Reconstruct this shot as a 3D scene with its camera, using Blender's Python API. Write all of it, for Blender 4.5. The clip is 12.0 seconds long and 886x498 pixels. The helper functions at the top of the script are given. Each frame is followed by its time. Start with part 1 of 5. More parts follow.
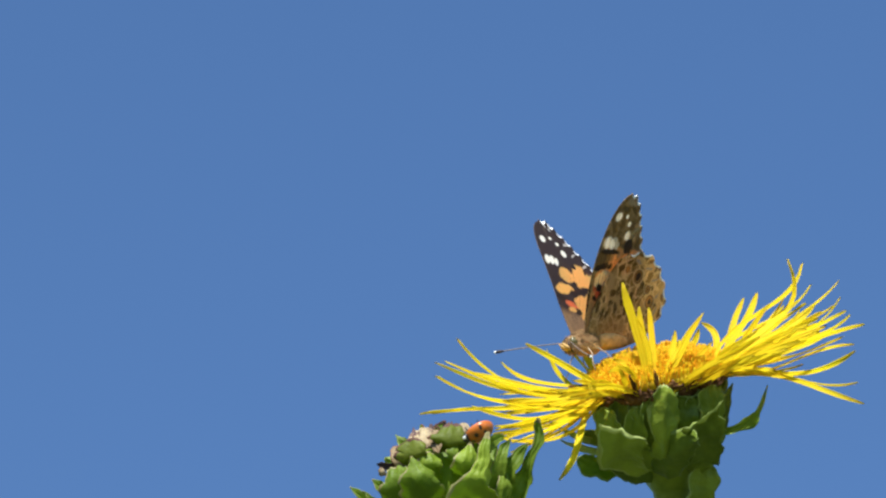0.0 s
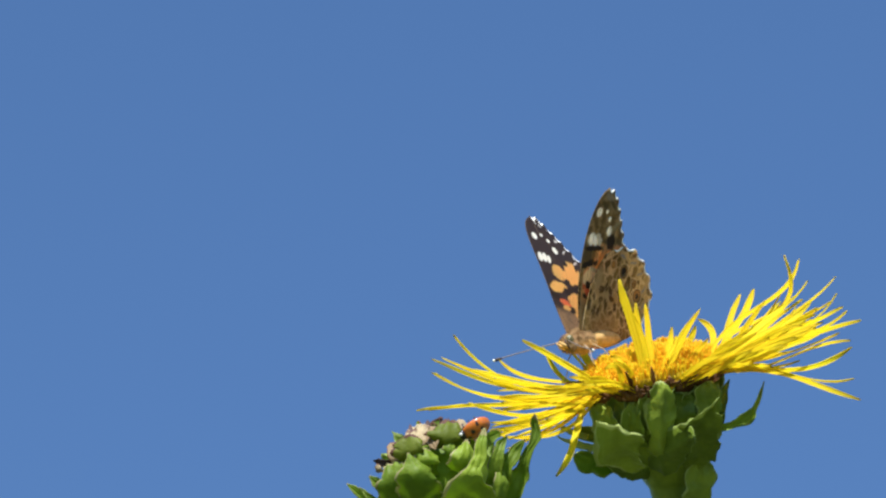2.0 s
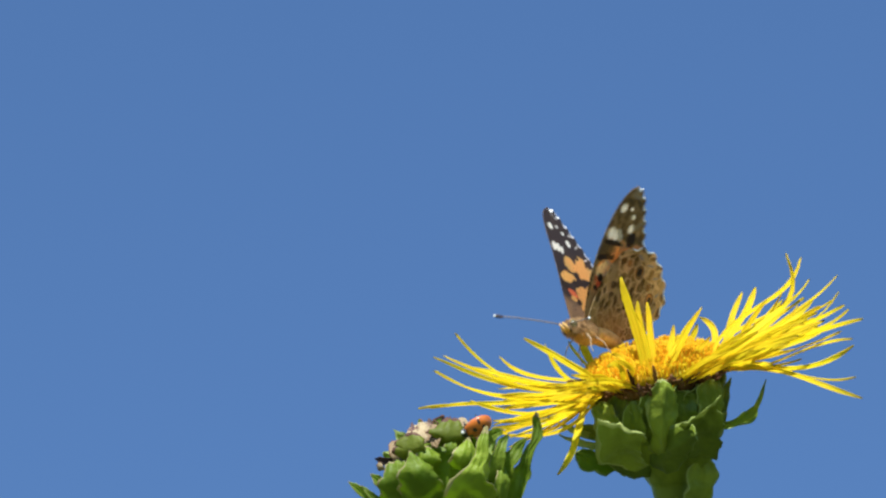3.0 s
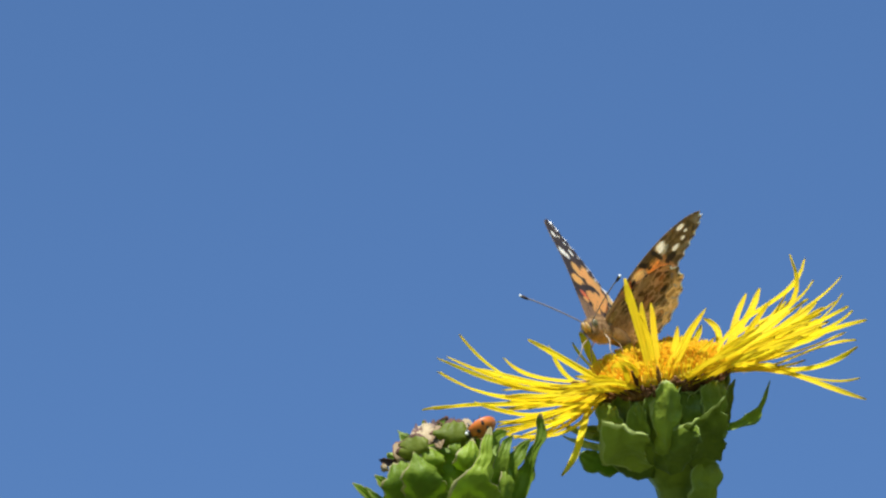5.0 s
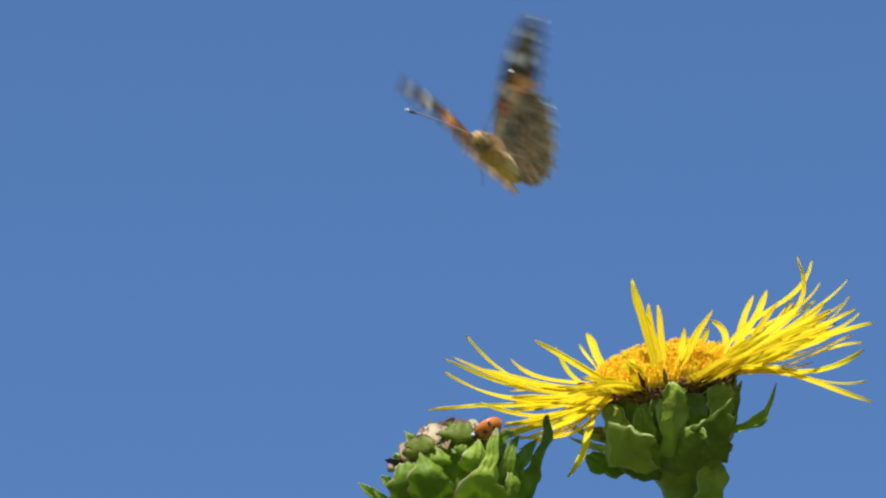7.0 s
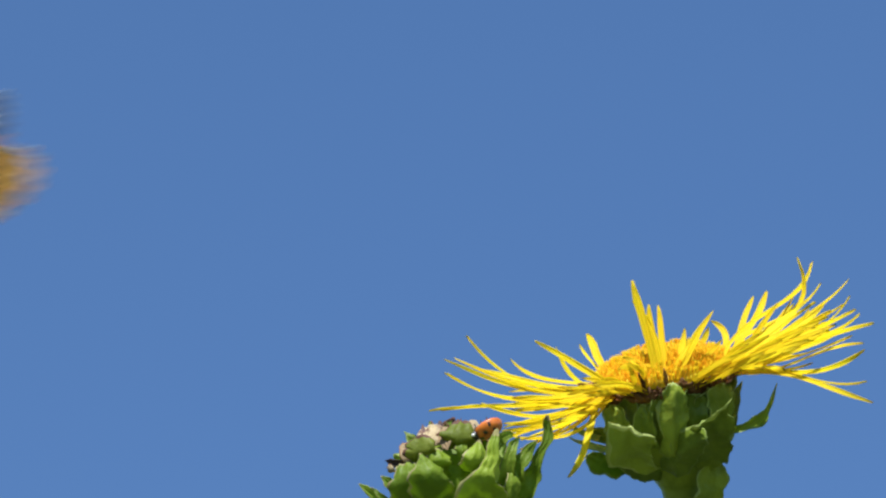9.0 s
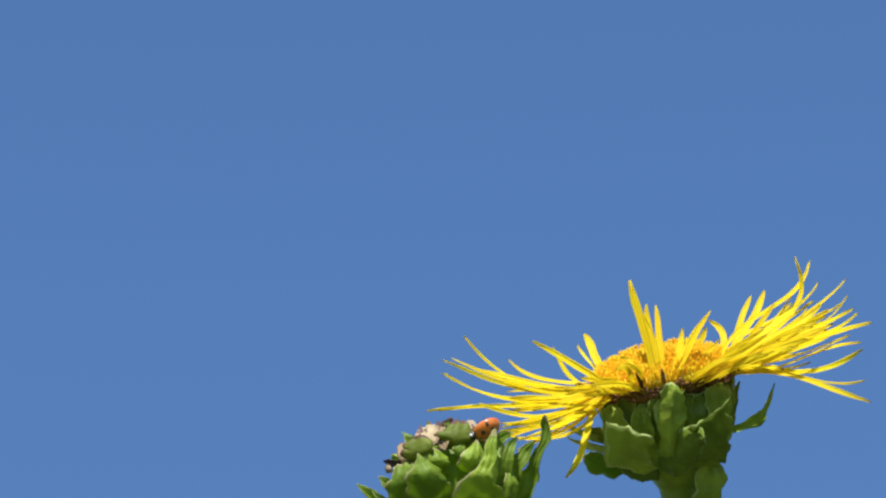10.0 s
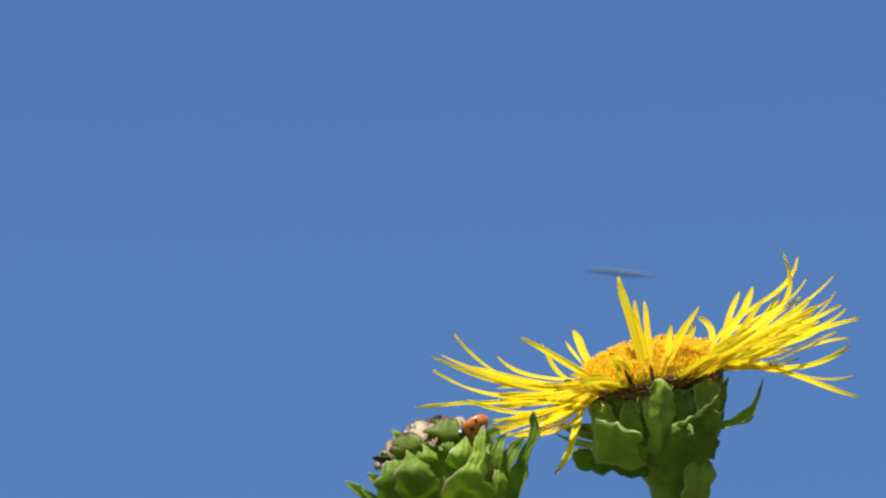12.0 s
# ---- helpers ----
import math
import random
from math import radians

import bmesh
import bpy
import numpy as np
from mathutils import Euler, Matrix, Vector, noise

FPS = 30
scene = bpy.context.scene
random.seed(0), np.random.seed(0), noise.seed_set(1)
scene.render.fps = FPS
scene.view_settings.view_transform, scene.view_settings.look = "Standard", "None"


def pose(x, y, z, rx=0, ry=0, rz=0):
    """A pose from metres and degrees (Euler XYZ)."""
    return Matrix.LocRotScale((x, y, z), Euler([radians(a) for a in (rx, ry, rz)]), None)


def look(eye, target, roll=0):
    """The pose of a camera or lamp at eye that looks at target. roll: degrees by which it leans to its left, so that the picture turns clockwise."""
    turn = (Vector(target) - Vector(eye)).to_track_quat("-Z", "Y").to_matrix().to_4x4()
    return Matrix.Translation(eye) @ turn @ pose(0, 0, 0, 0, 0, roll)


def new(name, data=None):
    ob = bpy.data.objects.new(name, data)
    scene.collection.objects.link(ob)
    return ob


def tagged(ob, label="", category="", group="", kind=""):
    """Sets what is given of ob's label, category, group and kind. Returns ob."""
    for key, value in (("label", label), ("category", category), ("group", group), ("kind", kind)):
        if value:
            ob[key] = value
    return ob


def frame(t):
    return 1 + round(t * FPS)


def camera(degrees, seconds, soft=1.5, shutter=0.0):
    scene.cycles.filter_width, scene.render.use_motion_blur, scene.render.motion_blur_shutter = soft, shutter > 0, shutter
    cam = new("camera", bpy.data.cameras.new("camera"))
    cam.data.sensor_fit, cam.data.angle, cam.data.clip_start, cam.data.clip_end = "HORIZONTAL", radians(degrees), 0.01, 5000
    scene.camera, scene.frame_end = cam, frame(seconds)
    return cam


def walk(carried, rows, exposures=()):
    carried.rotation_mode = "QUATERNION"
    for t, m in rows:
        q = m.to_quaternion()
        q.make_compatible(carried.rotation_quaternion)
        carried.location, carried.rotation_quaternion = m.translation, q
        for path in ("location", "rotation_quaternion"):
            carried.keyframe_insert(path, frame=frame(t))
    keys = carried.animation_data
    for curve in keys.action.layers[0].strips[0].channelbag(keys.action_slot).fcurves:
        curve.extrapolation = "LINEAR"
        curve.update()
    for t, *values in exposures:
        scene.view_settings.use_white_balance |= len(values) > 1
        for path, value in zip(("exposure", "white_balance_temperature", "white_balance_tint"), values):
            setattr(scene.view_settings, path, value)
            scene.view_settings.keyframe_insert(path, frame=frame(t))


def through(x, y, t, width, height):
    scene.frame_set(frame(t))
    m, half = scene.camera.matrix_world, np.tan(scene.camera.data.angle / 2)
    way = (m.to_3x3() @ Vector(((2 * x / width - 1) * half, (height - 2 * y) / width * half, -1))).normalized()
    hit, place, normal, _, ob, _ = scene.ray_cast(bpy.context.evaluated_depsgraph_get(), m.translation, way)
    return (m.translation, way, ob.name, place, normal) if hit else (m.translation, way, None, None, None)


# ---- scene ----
MM = 0.001
TAU = math.tau
REACH = 1.3454          # from the lens to the flower head
TILT = 30.0             # the lens points up into the sky
EYE = (0.0, 0.0, 1.15)

# ---- camera and its sway in the hand ----
cam = camera(8.0, 12.0, soft=2.3, shutter=1.8)
CAM_REST = pose(*EYE, 90 + TILT, 0, 0)


def swayed(yaw, nod, roll):
    """The resting camera turned by small angles, in degrees."""
    return CAM_REST @ pose(0, 0, 0, 0, yaw, 0) @ pose(0, 0, 0, nod, 0, 0) @ pose(0, 0, 0, 0, 0, roll)


walk(cam, [(t, swayed(a, b, c)) for t, a, b, c in (
    (0.0, -0.0757, 0.0259, -0.22), (0.5, -0.0928, 0.0180, -0.29), (1.0, -0.1005, 0.0035, -0.31), (1.5, -0.1012, -0.0020, -0.27),
    (2.0, -0.1072, -0.0056, -0.27), (2.5, -0.1028, -0.0142, -0.25), (3.0, -0.0905, -0.0228, -0.23), (5.0, -0.0550, -0.0121, -0.24),
    (5.5, -0.0351, -0.0076, -0.22), (6.0, -0.0153, -0.0056, -0.10), (6.5, -0.0058, -0.0077, -0.09), (7.0, 0.0107, -0.0070, 0.04),
    (9.0, 0.0132, -0.0018, 0.04), (9.5, 0.0, 0.0, 0.0), (10.0, -0.0102, 0.0003, -0.08), (10.5, -0.0265, -0.0075, -0.13),
    (11.0, -0.0484, -0.0103, -0.11), (11.5, -0.0777, -0.0190, -0.14), (12.0, -0.1150, -0.0298, -0.21))])

# the stage: millimetres to the right, up and towards the lens, from a point on the lens's axis at the flower
STAGE = CAM_REST @ Matrix.Translation((0, 0, -REACH))


def on_stage(u, v, w):
    return STAGE @ Matrix.Translation((u * MM, v * MM, w * MM))


# ---- sky, sun, exposure ----
sun_way = (STAGE.to_3x3() @ Vector((-0.14, 0.97, 0.17))).normalized()
sun_height = math.asin(sun_way.z)
sun_turn = math.atan2(sun_way.x, sun_way.y)
world = bpy.data.worlds.new("sky")
scene.world = world
world.use_nodes = True
wn = world.node_tree.nodes
sky = wn.new("ShaderNodeTexSky")
sky.sky_type = "NISHITA"
sky.sun_disc = False
sky.sun_elevation = sun_height
sky.sun_rotation = sun_turn
sky.altitude = 300
sky.air_density = 1.0
sky.dust_density = 0.1
sky.ozone_density = 6.0
wn["Background"].inputs["Strength"].default_value = 0.0725
world.node_tree.links.new(sky.outputs[0], wn["Background"].inputs["Color"])
sun_data = bpy.data.lights.new("sun", "SUN")
sun_data.energy = 5.0
sun_data.angle = radians(0.53)
sun_data.color = (1.0, 0.93, 0.80)
sun = new("sun", sun_data)
sun.matrix_world = look(sun_way * 20, (0, 0, 0))
scene.view_settings.exposure = 0.885
scene.view_settings.use_white_balance = True
scene.view_settings.white_balance_temperature = 5770
scene.view_settings.white_balance_tint = 8


# ---- materials ----
class Nodes:
    """A small wrapper round one material's node tree."""

    def __init__(self, name):
        self.mat = bpy.data.materials.new(name)
        self.mat.use_nodes = True
        self.t = self.mat.node_tree
        self.bsdf = self.t.nodes["Principled BSDF"]
        self.out = self.t.nodes["Material Output"]

    def add(self, kind, **inputs):
        n = self.t.nodes.new(kind)
        for k, v in inputs.items():
            self.put(n, k.replace("_", " "), v)
        return n

    def put(self, node, key, value):
        sock = node.inputs[int(key)] if key.isdigit() else node.inputs[key]
        if isinstance(value, bpy.types.NodeSocket):
            self.t.links.new(value, sock)
        else:
            sock.default_value = value

    def math(self, op, a, b=0.0, c=0.0):
        n = self.t.nodes.new("ShaderNodeMath")
        n.operation = op
        for i, v in enumerate((a, b, c)):
            self.put(n, str(i), v)
        return n.outputs[0]

    def vmath(self, op, a, b=(0, 0, 0)):
        n = self.t.nodes.new("ShaderNodeVectorMath")
        n.operation = op
        self.put(n, "0", a)
        self.put(n, "1", b)
        return n.outputs["Value"] if op in ("LENGTH", "DOT_PRODUCT", "DISTANCE") else n.outputs["Vector"]

    def scaled(self, v, k):
        n = self.t.nodes.new("ShaderNodeVectorMath")
        n.operation = "SCALE"
        self.put(n, "0", v)
        self.put(n, "Scale", k)
        return n.outputs["Vector"]

    def mix(self, f, a, b, blend="MIX"):
        n = self.t.nodes.new("ShaderNodeMix")
        n.data_type = "RGBA"
        n.blend_type = blend
        self.put(n, "0", f)
        self.put(n, "6", a)
        self.put(n, "7", b)
        return n.outputs[2]

    def step(self, v, a, b, lo=0.0, hi=1.0):
        n = self.t.nodes.new("ShaderNodeMapRange")
        n.interpolation_type = "SMOOTHSTEP"
        for i, x in enumerate((v, a, b, lo, hi)):
            self.put(n, str(i), x)
        return n.outputs[0]

    def noise(self, where, scale, detail=3.0, rough=0.55):
        n = self.add("ShaderNodeTexNoise", Vector=where, Scale=scale, Detail=detail, Roughness=rough)
        return n.outputs["Fac"], n.outputs["Color"]

    def bump(self, height, strength, distance):
        n = self.add("ShaderNodeBump", Height=height, Strength=strength, Distance=distance)
        self.t.links.new(n.outputs[0], self.bsdf.inputs["Normal"])
        return n.outputs[0]

    def through_light(self, colour, share, normal=None):
        """Lets part of the light through, as thin tissue does."""
        tr = self.add("ShaderNodeBsdfTranslucent", Color=colour)
        if normal is not None:
            self.t.links.new(normal, tr.inputs["Normal"])
        m = self.t.nodes.new("ShaderNodeMixShader")
        self.put(m, "0", share)
        self.t.links.new(self.bsdf.outputs[0], m.inputs[1])
        self.t.links.new(tr.outputs[0], m.inputs[2])
        self.t.links.new(m.outputs[0], self.out.inputs["Surface"])


def rgb(r, g, b):
    return (r, g, b, 1.0)


def tissue(name, dark, light, rough, share, through, grain=900.0, spots=None, spec=0.3, relief=0.0, spot_at=0.60):
    """Plant tissue: two mottled tones, fine grain, light passing through."""
    n = Nodes(name)
    where = n.add("ShaderNodeTexCoord").outputs["Object"]
    wide, _ = n.noise(where, grain * 0.15, 3)
    fine, _ = n.noise(where, grain, 4)
    own = n.add("ShaderNodeObjectInfo").outputs["Random"]
    f = n.math("ADD", n.math("MULTIPLY", wide, 0.8), n.math("MULTIPLY", fine, 0.25))
    f = n.math("ADD", f, n.math("MULTIPLY_ADD", own, 0.35, -0.2))
    col = n.mix(n.step(f, 0.25, 0.85), dark, light)
    if spots:
        patch, _ = n.noise(where, grain * 0.3, 5, 0.65)
        col = n.mix(n.step(patch, spot_at, spot_at + 0.12), col, spots)
    n.put(n.bsdf, "Base Color", col)
    n.bsdf.inputs["Roughness"].default_value = rough
    n.bsdf.inputs["Specular IOR Level"].default_value = spec
    crumple, _ = n.noise(where, grain * 0.45, 3)
    normal = n.bump(n.math("MULTIPLY_ADD", crumple, relief * 4.0, fine), 0.35 + 0.3 * relief, 0.0002 + 0.0003 * relief)
    n.through_light(n.mix(0.75, col, through), share, normal)
    return n.mat


def petal_material():
    """Thin yellow ray: ribbed lengthwise, root shade painted in as amber, olive and brown at its withering tip."""
    n = Nodes("yellow_petal")
    where = n.add("ShaderNodeTexCoord").outputs["Object"]
    s, x = n.t.nodes.new("ShaderNodeAttribute"), n.t.nodes.new("ShaderNodeAttribute")
    s.attribute_name, x.attribute_name = "along", "across"
    s, x = s.outputs["Fac"], x.outputs["Fac"]
    own = n.add("ShaderNodeObjectInfo").outputs["Random"]
    wide, _ = n.noise(where, 110, 3)
    fine, _ = n.noise(where, 800, 3)
    strand, _ = n.noise(n.add("ShaderNodeCombineXYZ", X=n.math("MULTIPLY", x, 3.5), Y=n.math("MULTIPLY", s, 2.5), Z=n.math("MULTIPLY", own, 40.0)).outputs[0], 1.6, 3)
    tone = n.math("ADD", n.math("MULTIPLY_ADD", wide, 0.35, n.math("MULTIPLY", strand, 0.65)), n.math("MULTIPLY_ADD", own, 0.3, -0.15))
    col = n.mix(n.step(tone, 0.25, 0.75), rgb(0.82, 0.62, 0.004), rgb(0.90, 0.78, 0.010))
    # deeper amber in the colour for the shade at the root
    col = n.mix(n.step(s, 0.0, 0.22, 0.55, 0.0), col, rgb(0.88, 0.60, 0.006))
    wither = n.math("ADD", n.math("MULTIPLY", n.step(s, 0.80, 1.0), n.math("MULTIPLY_ADD", own, 0.5, 0.25)), n.math("MULTIPLY", n.step(fine, 0.66, 0.78), 0.2))
    col = n.mix(wither, col, rgb(0.44, 0.30, 0.03))
    speck, _ = n.noise(where, 210, 4, 0.6)
    col = n.mix(n.step(speck, 0.69, 0.76, 0.0, 0.8), col, rgb(0.34, 0.15, 0.03))
    n.put(n.bsdf, "Base Color", col)
    n.bsdf.inputs["Roughness"].default_value = 0.5
    n.bsdf.inputs["Specular IOR Level"].default_value = 0.14
    normal = n.bump(n.math("MULTIPLY_ADD", strand, 1.5, fine), 0.35, 0.0002)
    n.through_light(n.mix(0.6, col, rgb(0.98, 0.90, 0.012)), 0.62, normal)
    return n.mat


PETAL = petal_material()
BRACT = tissue("green_bract", rgb(0.085, 0.125, 0.010), rgb(0.30, 0.37, 0.035), 0.5, 0.10, rgb(0.50, 0.64, 0.02), 700, spec=0.25, relief=0.6)
BUD_GREEN = tissue("bud_green", rgb(0.115, 0.175, 0.013), rgb(0.34, 0.43, 0.038), 0.5, 0.44, rgb(0.52, 0.70, 0.02), 700, spec=0.25, relief=0.55)
STEM = tissue("green_stem", rgb(0.18, 0.23, 0.025), rgb(0.34, 0.40, 0.06), 0.6, 0.05, rgb(0.2, 0.3, 0.03), 500)
DRY = tissue("withered_petal", rgb(0.24, 0.16, 0.08), rgb(0.54, 0.44, 0.26), 0.7, 0.25, rgb(0.7, 0.55, 0.35), 700, rgb(0.14, 0.07, 0.055), spot_at=0.53, relief=0.8)
DARK_DRY = tissue("dark_dry_tissue", rgb(0.09, 0.038, 0.014), rgb(0.36, 0.17, 0.05), 0.75, 0.05, rgb(0.3, 0.1, 0.03), 800)
RIM = tissue("pale_leaf_rim", rgb(0.21, 0.28, 0.05), rgb(0.47, 0.52, 0.17), 0.65, 0.30, rgb(0.58, 0.64, 0.13), 900)
BUD_RIM = tissue("brownish_leaf_rim", rgb(0.20, 0.17, 0.06), rgb(0.42, 0.38, 0.18), 0.65, 0.3, rgb(0.5, 0.5, 0.15), 900)
BROWN_RIM = tissue("brown_scale_rim", rgb(0.07, 0.03, 0.02), rgb(0.22, 0.11, 0.06), 0.7, 0.1, rgb(0.3, 0.15, 0.08), 900)
OLD_SCALE = tissue("ageing_scale", rgb(0.125, 0.155, 0.015), rgb(0.36, 0.38, 0.045), 0.55, 0.40, rgb(0.54, 0.62, 0.03), 700, spec=0.25, relief=0.55)
TIP_DARK = tissue("dark_bract_tip", rgb(0.035, 0.020, 0.022), rgb(0.10, 0.055, 0.05), 0.7, 0.05, rgb(0.2, 0.1, 0.08), 900)


def floret_material():
    n = Nodes("orange_floret")
    own = n.add("ShaderNodeNewGeometry").outputs["Random Per Island"]
    where = n.add("ShaderNodeTexCoord").outputs["Object"]
    f, _ = n.noise(where, 180, 3)
    f = n.math("ADD", n.math("MULTIPLY", f, 0.6), n.math("MULTIPLY", own, 0.6))
    col = n.mix(n.step(f, 0.25, 0.95), rgb(0.93, 0.62, 0.010), rgb(0.97, 0.84, 0.03))
    n.put(n.bsdf, "Base Color", col)
    n.bsdf.inputs["Roughness"].default_value = 0.55
    n.through_light(col, 0.45)
    return n.mat


FLORET = floret_material()


def wing_base(name):
    """Wing-plane millimetres: x forward, y away from the body, with a slightly uneven edge to every patch."""
    n = Nodes(name)
    p = n.add("ShaderNodeTexCoord").outputs["Object"]
    p = n.scaled(p, 1000.0)
    p = n.vmath("MULTIPLY", n.vmath("ABSOLUTE", n.vmath("MULTIPLY", p, (0, 1, 0))), (0, 1, 0))
    q = n.scaled(n.add("ShaderNodeTexCoord").outputs["Object"], 1000.0)
    p = n.vmath("ADD", p, n.vmath("MULTIPLY", q, (1, 0, 0)))
    _, c = n.noise(p, 0.8, 3)
    rag = n.vmath("MULTIPLY", n.vmath("SUBTRACT", c, (0.5, 0.5, 0.5)), (1.5, 1.5, 0))
    return n, p, n.vmath("ADD", p, rag)


def patch(n, where, col, new_col, x, y, a, b, turn=0, soft=0.12, amount=1.0):
    """Lays an oval patch of a colour over col, in wing millimetres."""
    m = n.t.nodes.new("ShaderNodeMapping")
    m.vector_type = "TEXTURE"
    n.put(m, "Vector", where)
    m.inputs["Location"].default_value = (x, y, 0)
    m.inputs["Rotation"].default_value = (0, 0, radians(turn))
    m.inputs["Scale"].default_value = (a, b, 1)
    d = n.vmath("LENGTH", m.outputs[0])
    return n.mix(n.step(d, 1 - soft, 1 + soft, amount, 0.0), col, new_col)


def finish_wing(n, p, col, share):
    """Veins, scale grain and the pale chequered fringe are common to all wing faces."""
    g, _ = n.noise(p, 9.0, 2)
    col = n.mix(n.step(g, 0.3, 0.75, 0.0, 0.16), col, rgb(0.05, 0.035, 0.02), "MIX")
    n.put(n.bsdf, "Base Color", col)
    n.bsdf.inputs["Roughness"].default_value = 0.75
    n.bsdf.inputs["Specular IOR Level"].default_value = 0.2
    n.bsdf.inputs["Sheen Weight"].default_value = 0.10
    n.bsdf.inputs["Sheen Roughness"].default_value = 0.4
    normal = n.bump(g, 0.25, 0.0001)
    n.through_light(n.mix(0.2, n.scaled(col, 1.25), rgb(0.66, 0.53, 0.29)), share, normal)
    return n.mat


ORANGE = rgb(0.87, 0.49, 0.135)
RED = rgb(0.80, 0.19, 0.07)
CREAM = rgb(1.0, 0.87, 0.56)
BLACK = rgb(0.022, 0.015, 0.016)
WHITE = rgb(0.95, 0.91, 0.82)
GREY = rgb(0.66, 0.61, 0.56)


def forewing_upper():
    """Black with orange fields inwards, a white bar and white dots towards the tip."""
    n, p, r = wing_base("forewing_upper")
    s = n.add("ShaderNodeSeparateXYZ", Vector=r).outputs["Y"]
    col = n.mix(n.step(s, 5.5, 8.0), rgb(0.36, 0.22, 0.12), rgb(0.042, 0.027, 0.030))
    for x, y, a, b, turn in ((0.9, 16.9, 1.7, 1.7, 10), (-3.5, 18.4, 1.9, 2.6, 10), (-3.2, 16.2, 1.9, 1.5, 0), (-1.2, 16.6, 1.4, 1.1, 0), (-6.6, 17.2, 1.6, 2.2, 20),
                             (2.8, 12.6, 1.9, 1.2, -20), (0.9, 13.4, 1.1, 0.8, 20), (-2.4, 9.8, 2.1, 2.1, 0), (-5.4, 11.0, 2.2, 2.2, 0), (-8.0, 13.6, 1.4, 2.2, 20), (-2.6, 7.4, 1.6, 1.2, 0)):
        col = patch(n, r, col, ORANGE, x, y, a * 1.16, b * 1.16, turn)
    for x, y, a, b, turn in ((3.5, 10.0, 1.7, 0.75, 10), (-2.4, 13.5, 3.3, 0.85, 152), (-0.2, 12.2, 0.9, 0.9, 0), (-2.1, 20.3, 0.8, 0.8, 0), (-0.7, 7.6, 0.8, 0.8, 0), (-0.9, 14.9, 0.6, 1.0, 20), (-5.2, 19.8, 0.35, 1.2, 10)):
        col = patch(n, r, col, BLACK, x, y, a, b, turn)
    col = patch(n, r, col, RED, 1.2, 9.0, 1.6, 0.8, 10)
    col = patch(n, r, col, ORANGE, 1.0, 7.6, 1.0, 0.7, 0)
    for x, y, a, b, turn in ((5.3, 20.0, 0.72, 1.35, 10), (3.95, 20.2, 0.70, 1.3, 10), (2.75, 20.0, 0.52, 1.15, 10), (4.7, 26.1, 0.75, 1.0, 10), (2.3, 27.1, 0.42, 0.45, 0), (0.75, 25.9, 0.48, 0.52, 0), (-0.3, 23.4, 0.75, 1.0, 0)):
        col = patch(n, p, col, WHITE, x, y, a, b, turn, 0.2)
    for x, y, a, b, turn in ((2.7, 30.7, 0.5, 0.22, 50), (1.7, 29.9, 0.45, 0.25, 40), (-1.7, 26.4, 0.7, 0.28, -50), (-3.2, 23.8, 0.8, 0.3, -50), (-5.6, 21.6, 0.9, 0.3, -50), (-7.4, 19.4, 0.8, 0.3, -55)):
        col = patch(n, r, col, GREY, x, y, a, b, turn, 0.3)
    return finish_wing(n, p, col, 0.54)


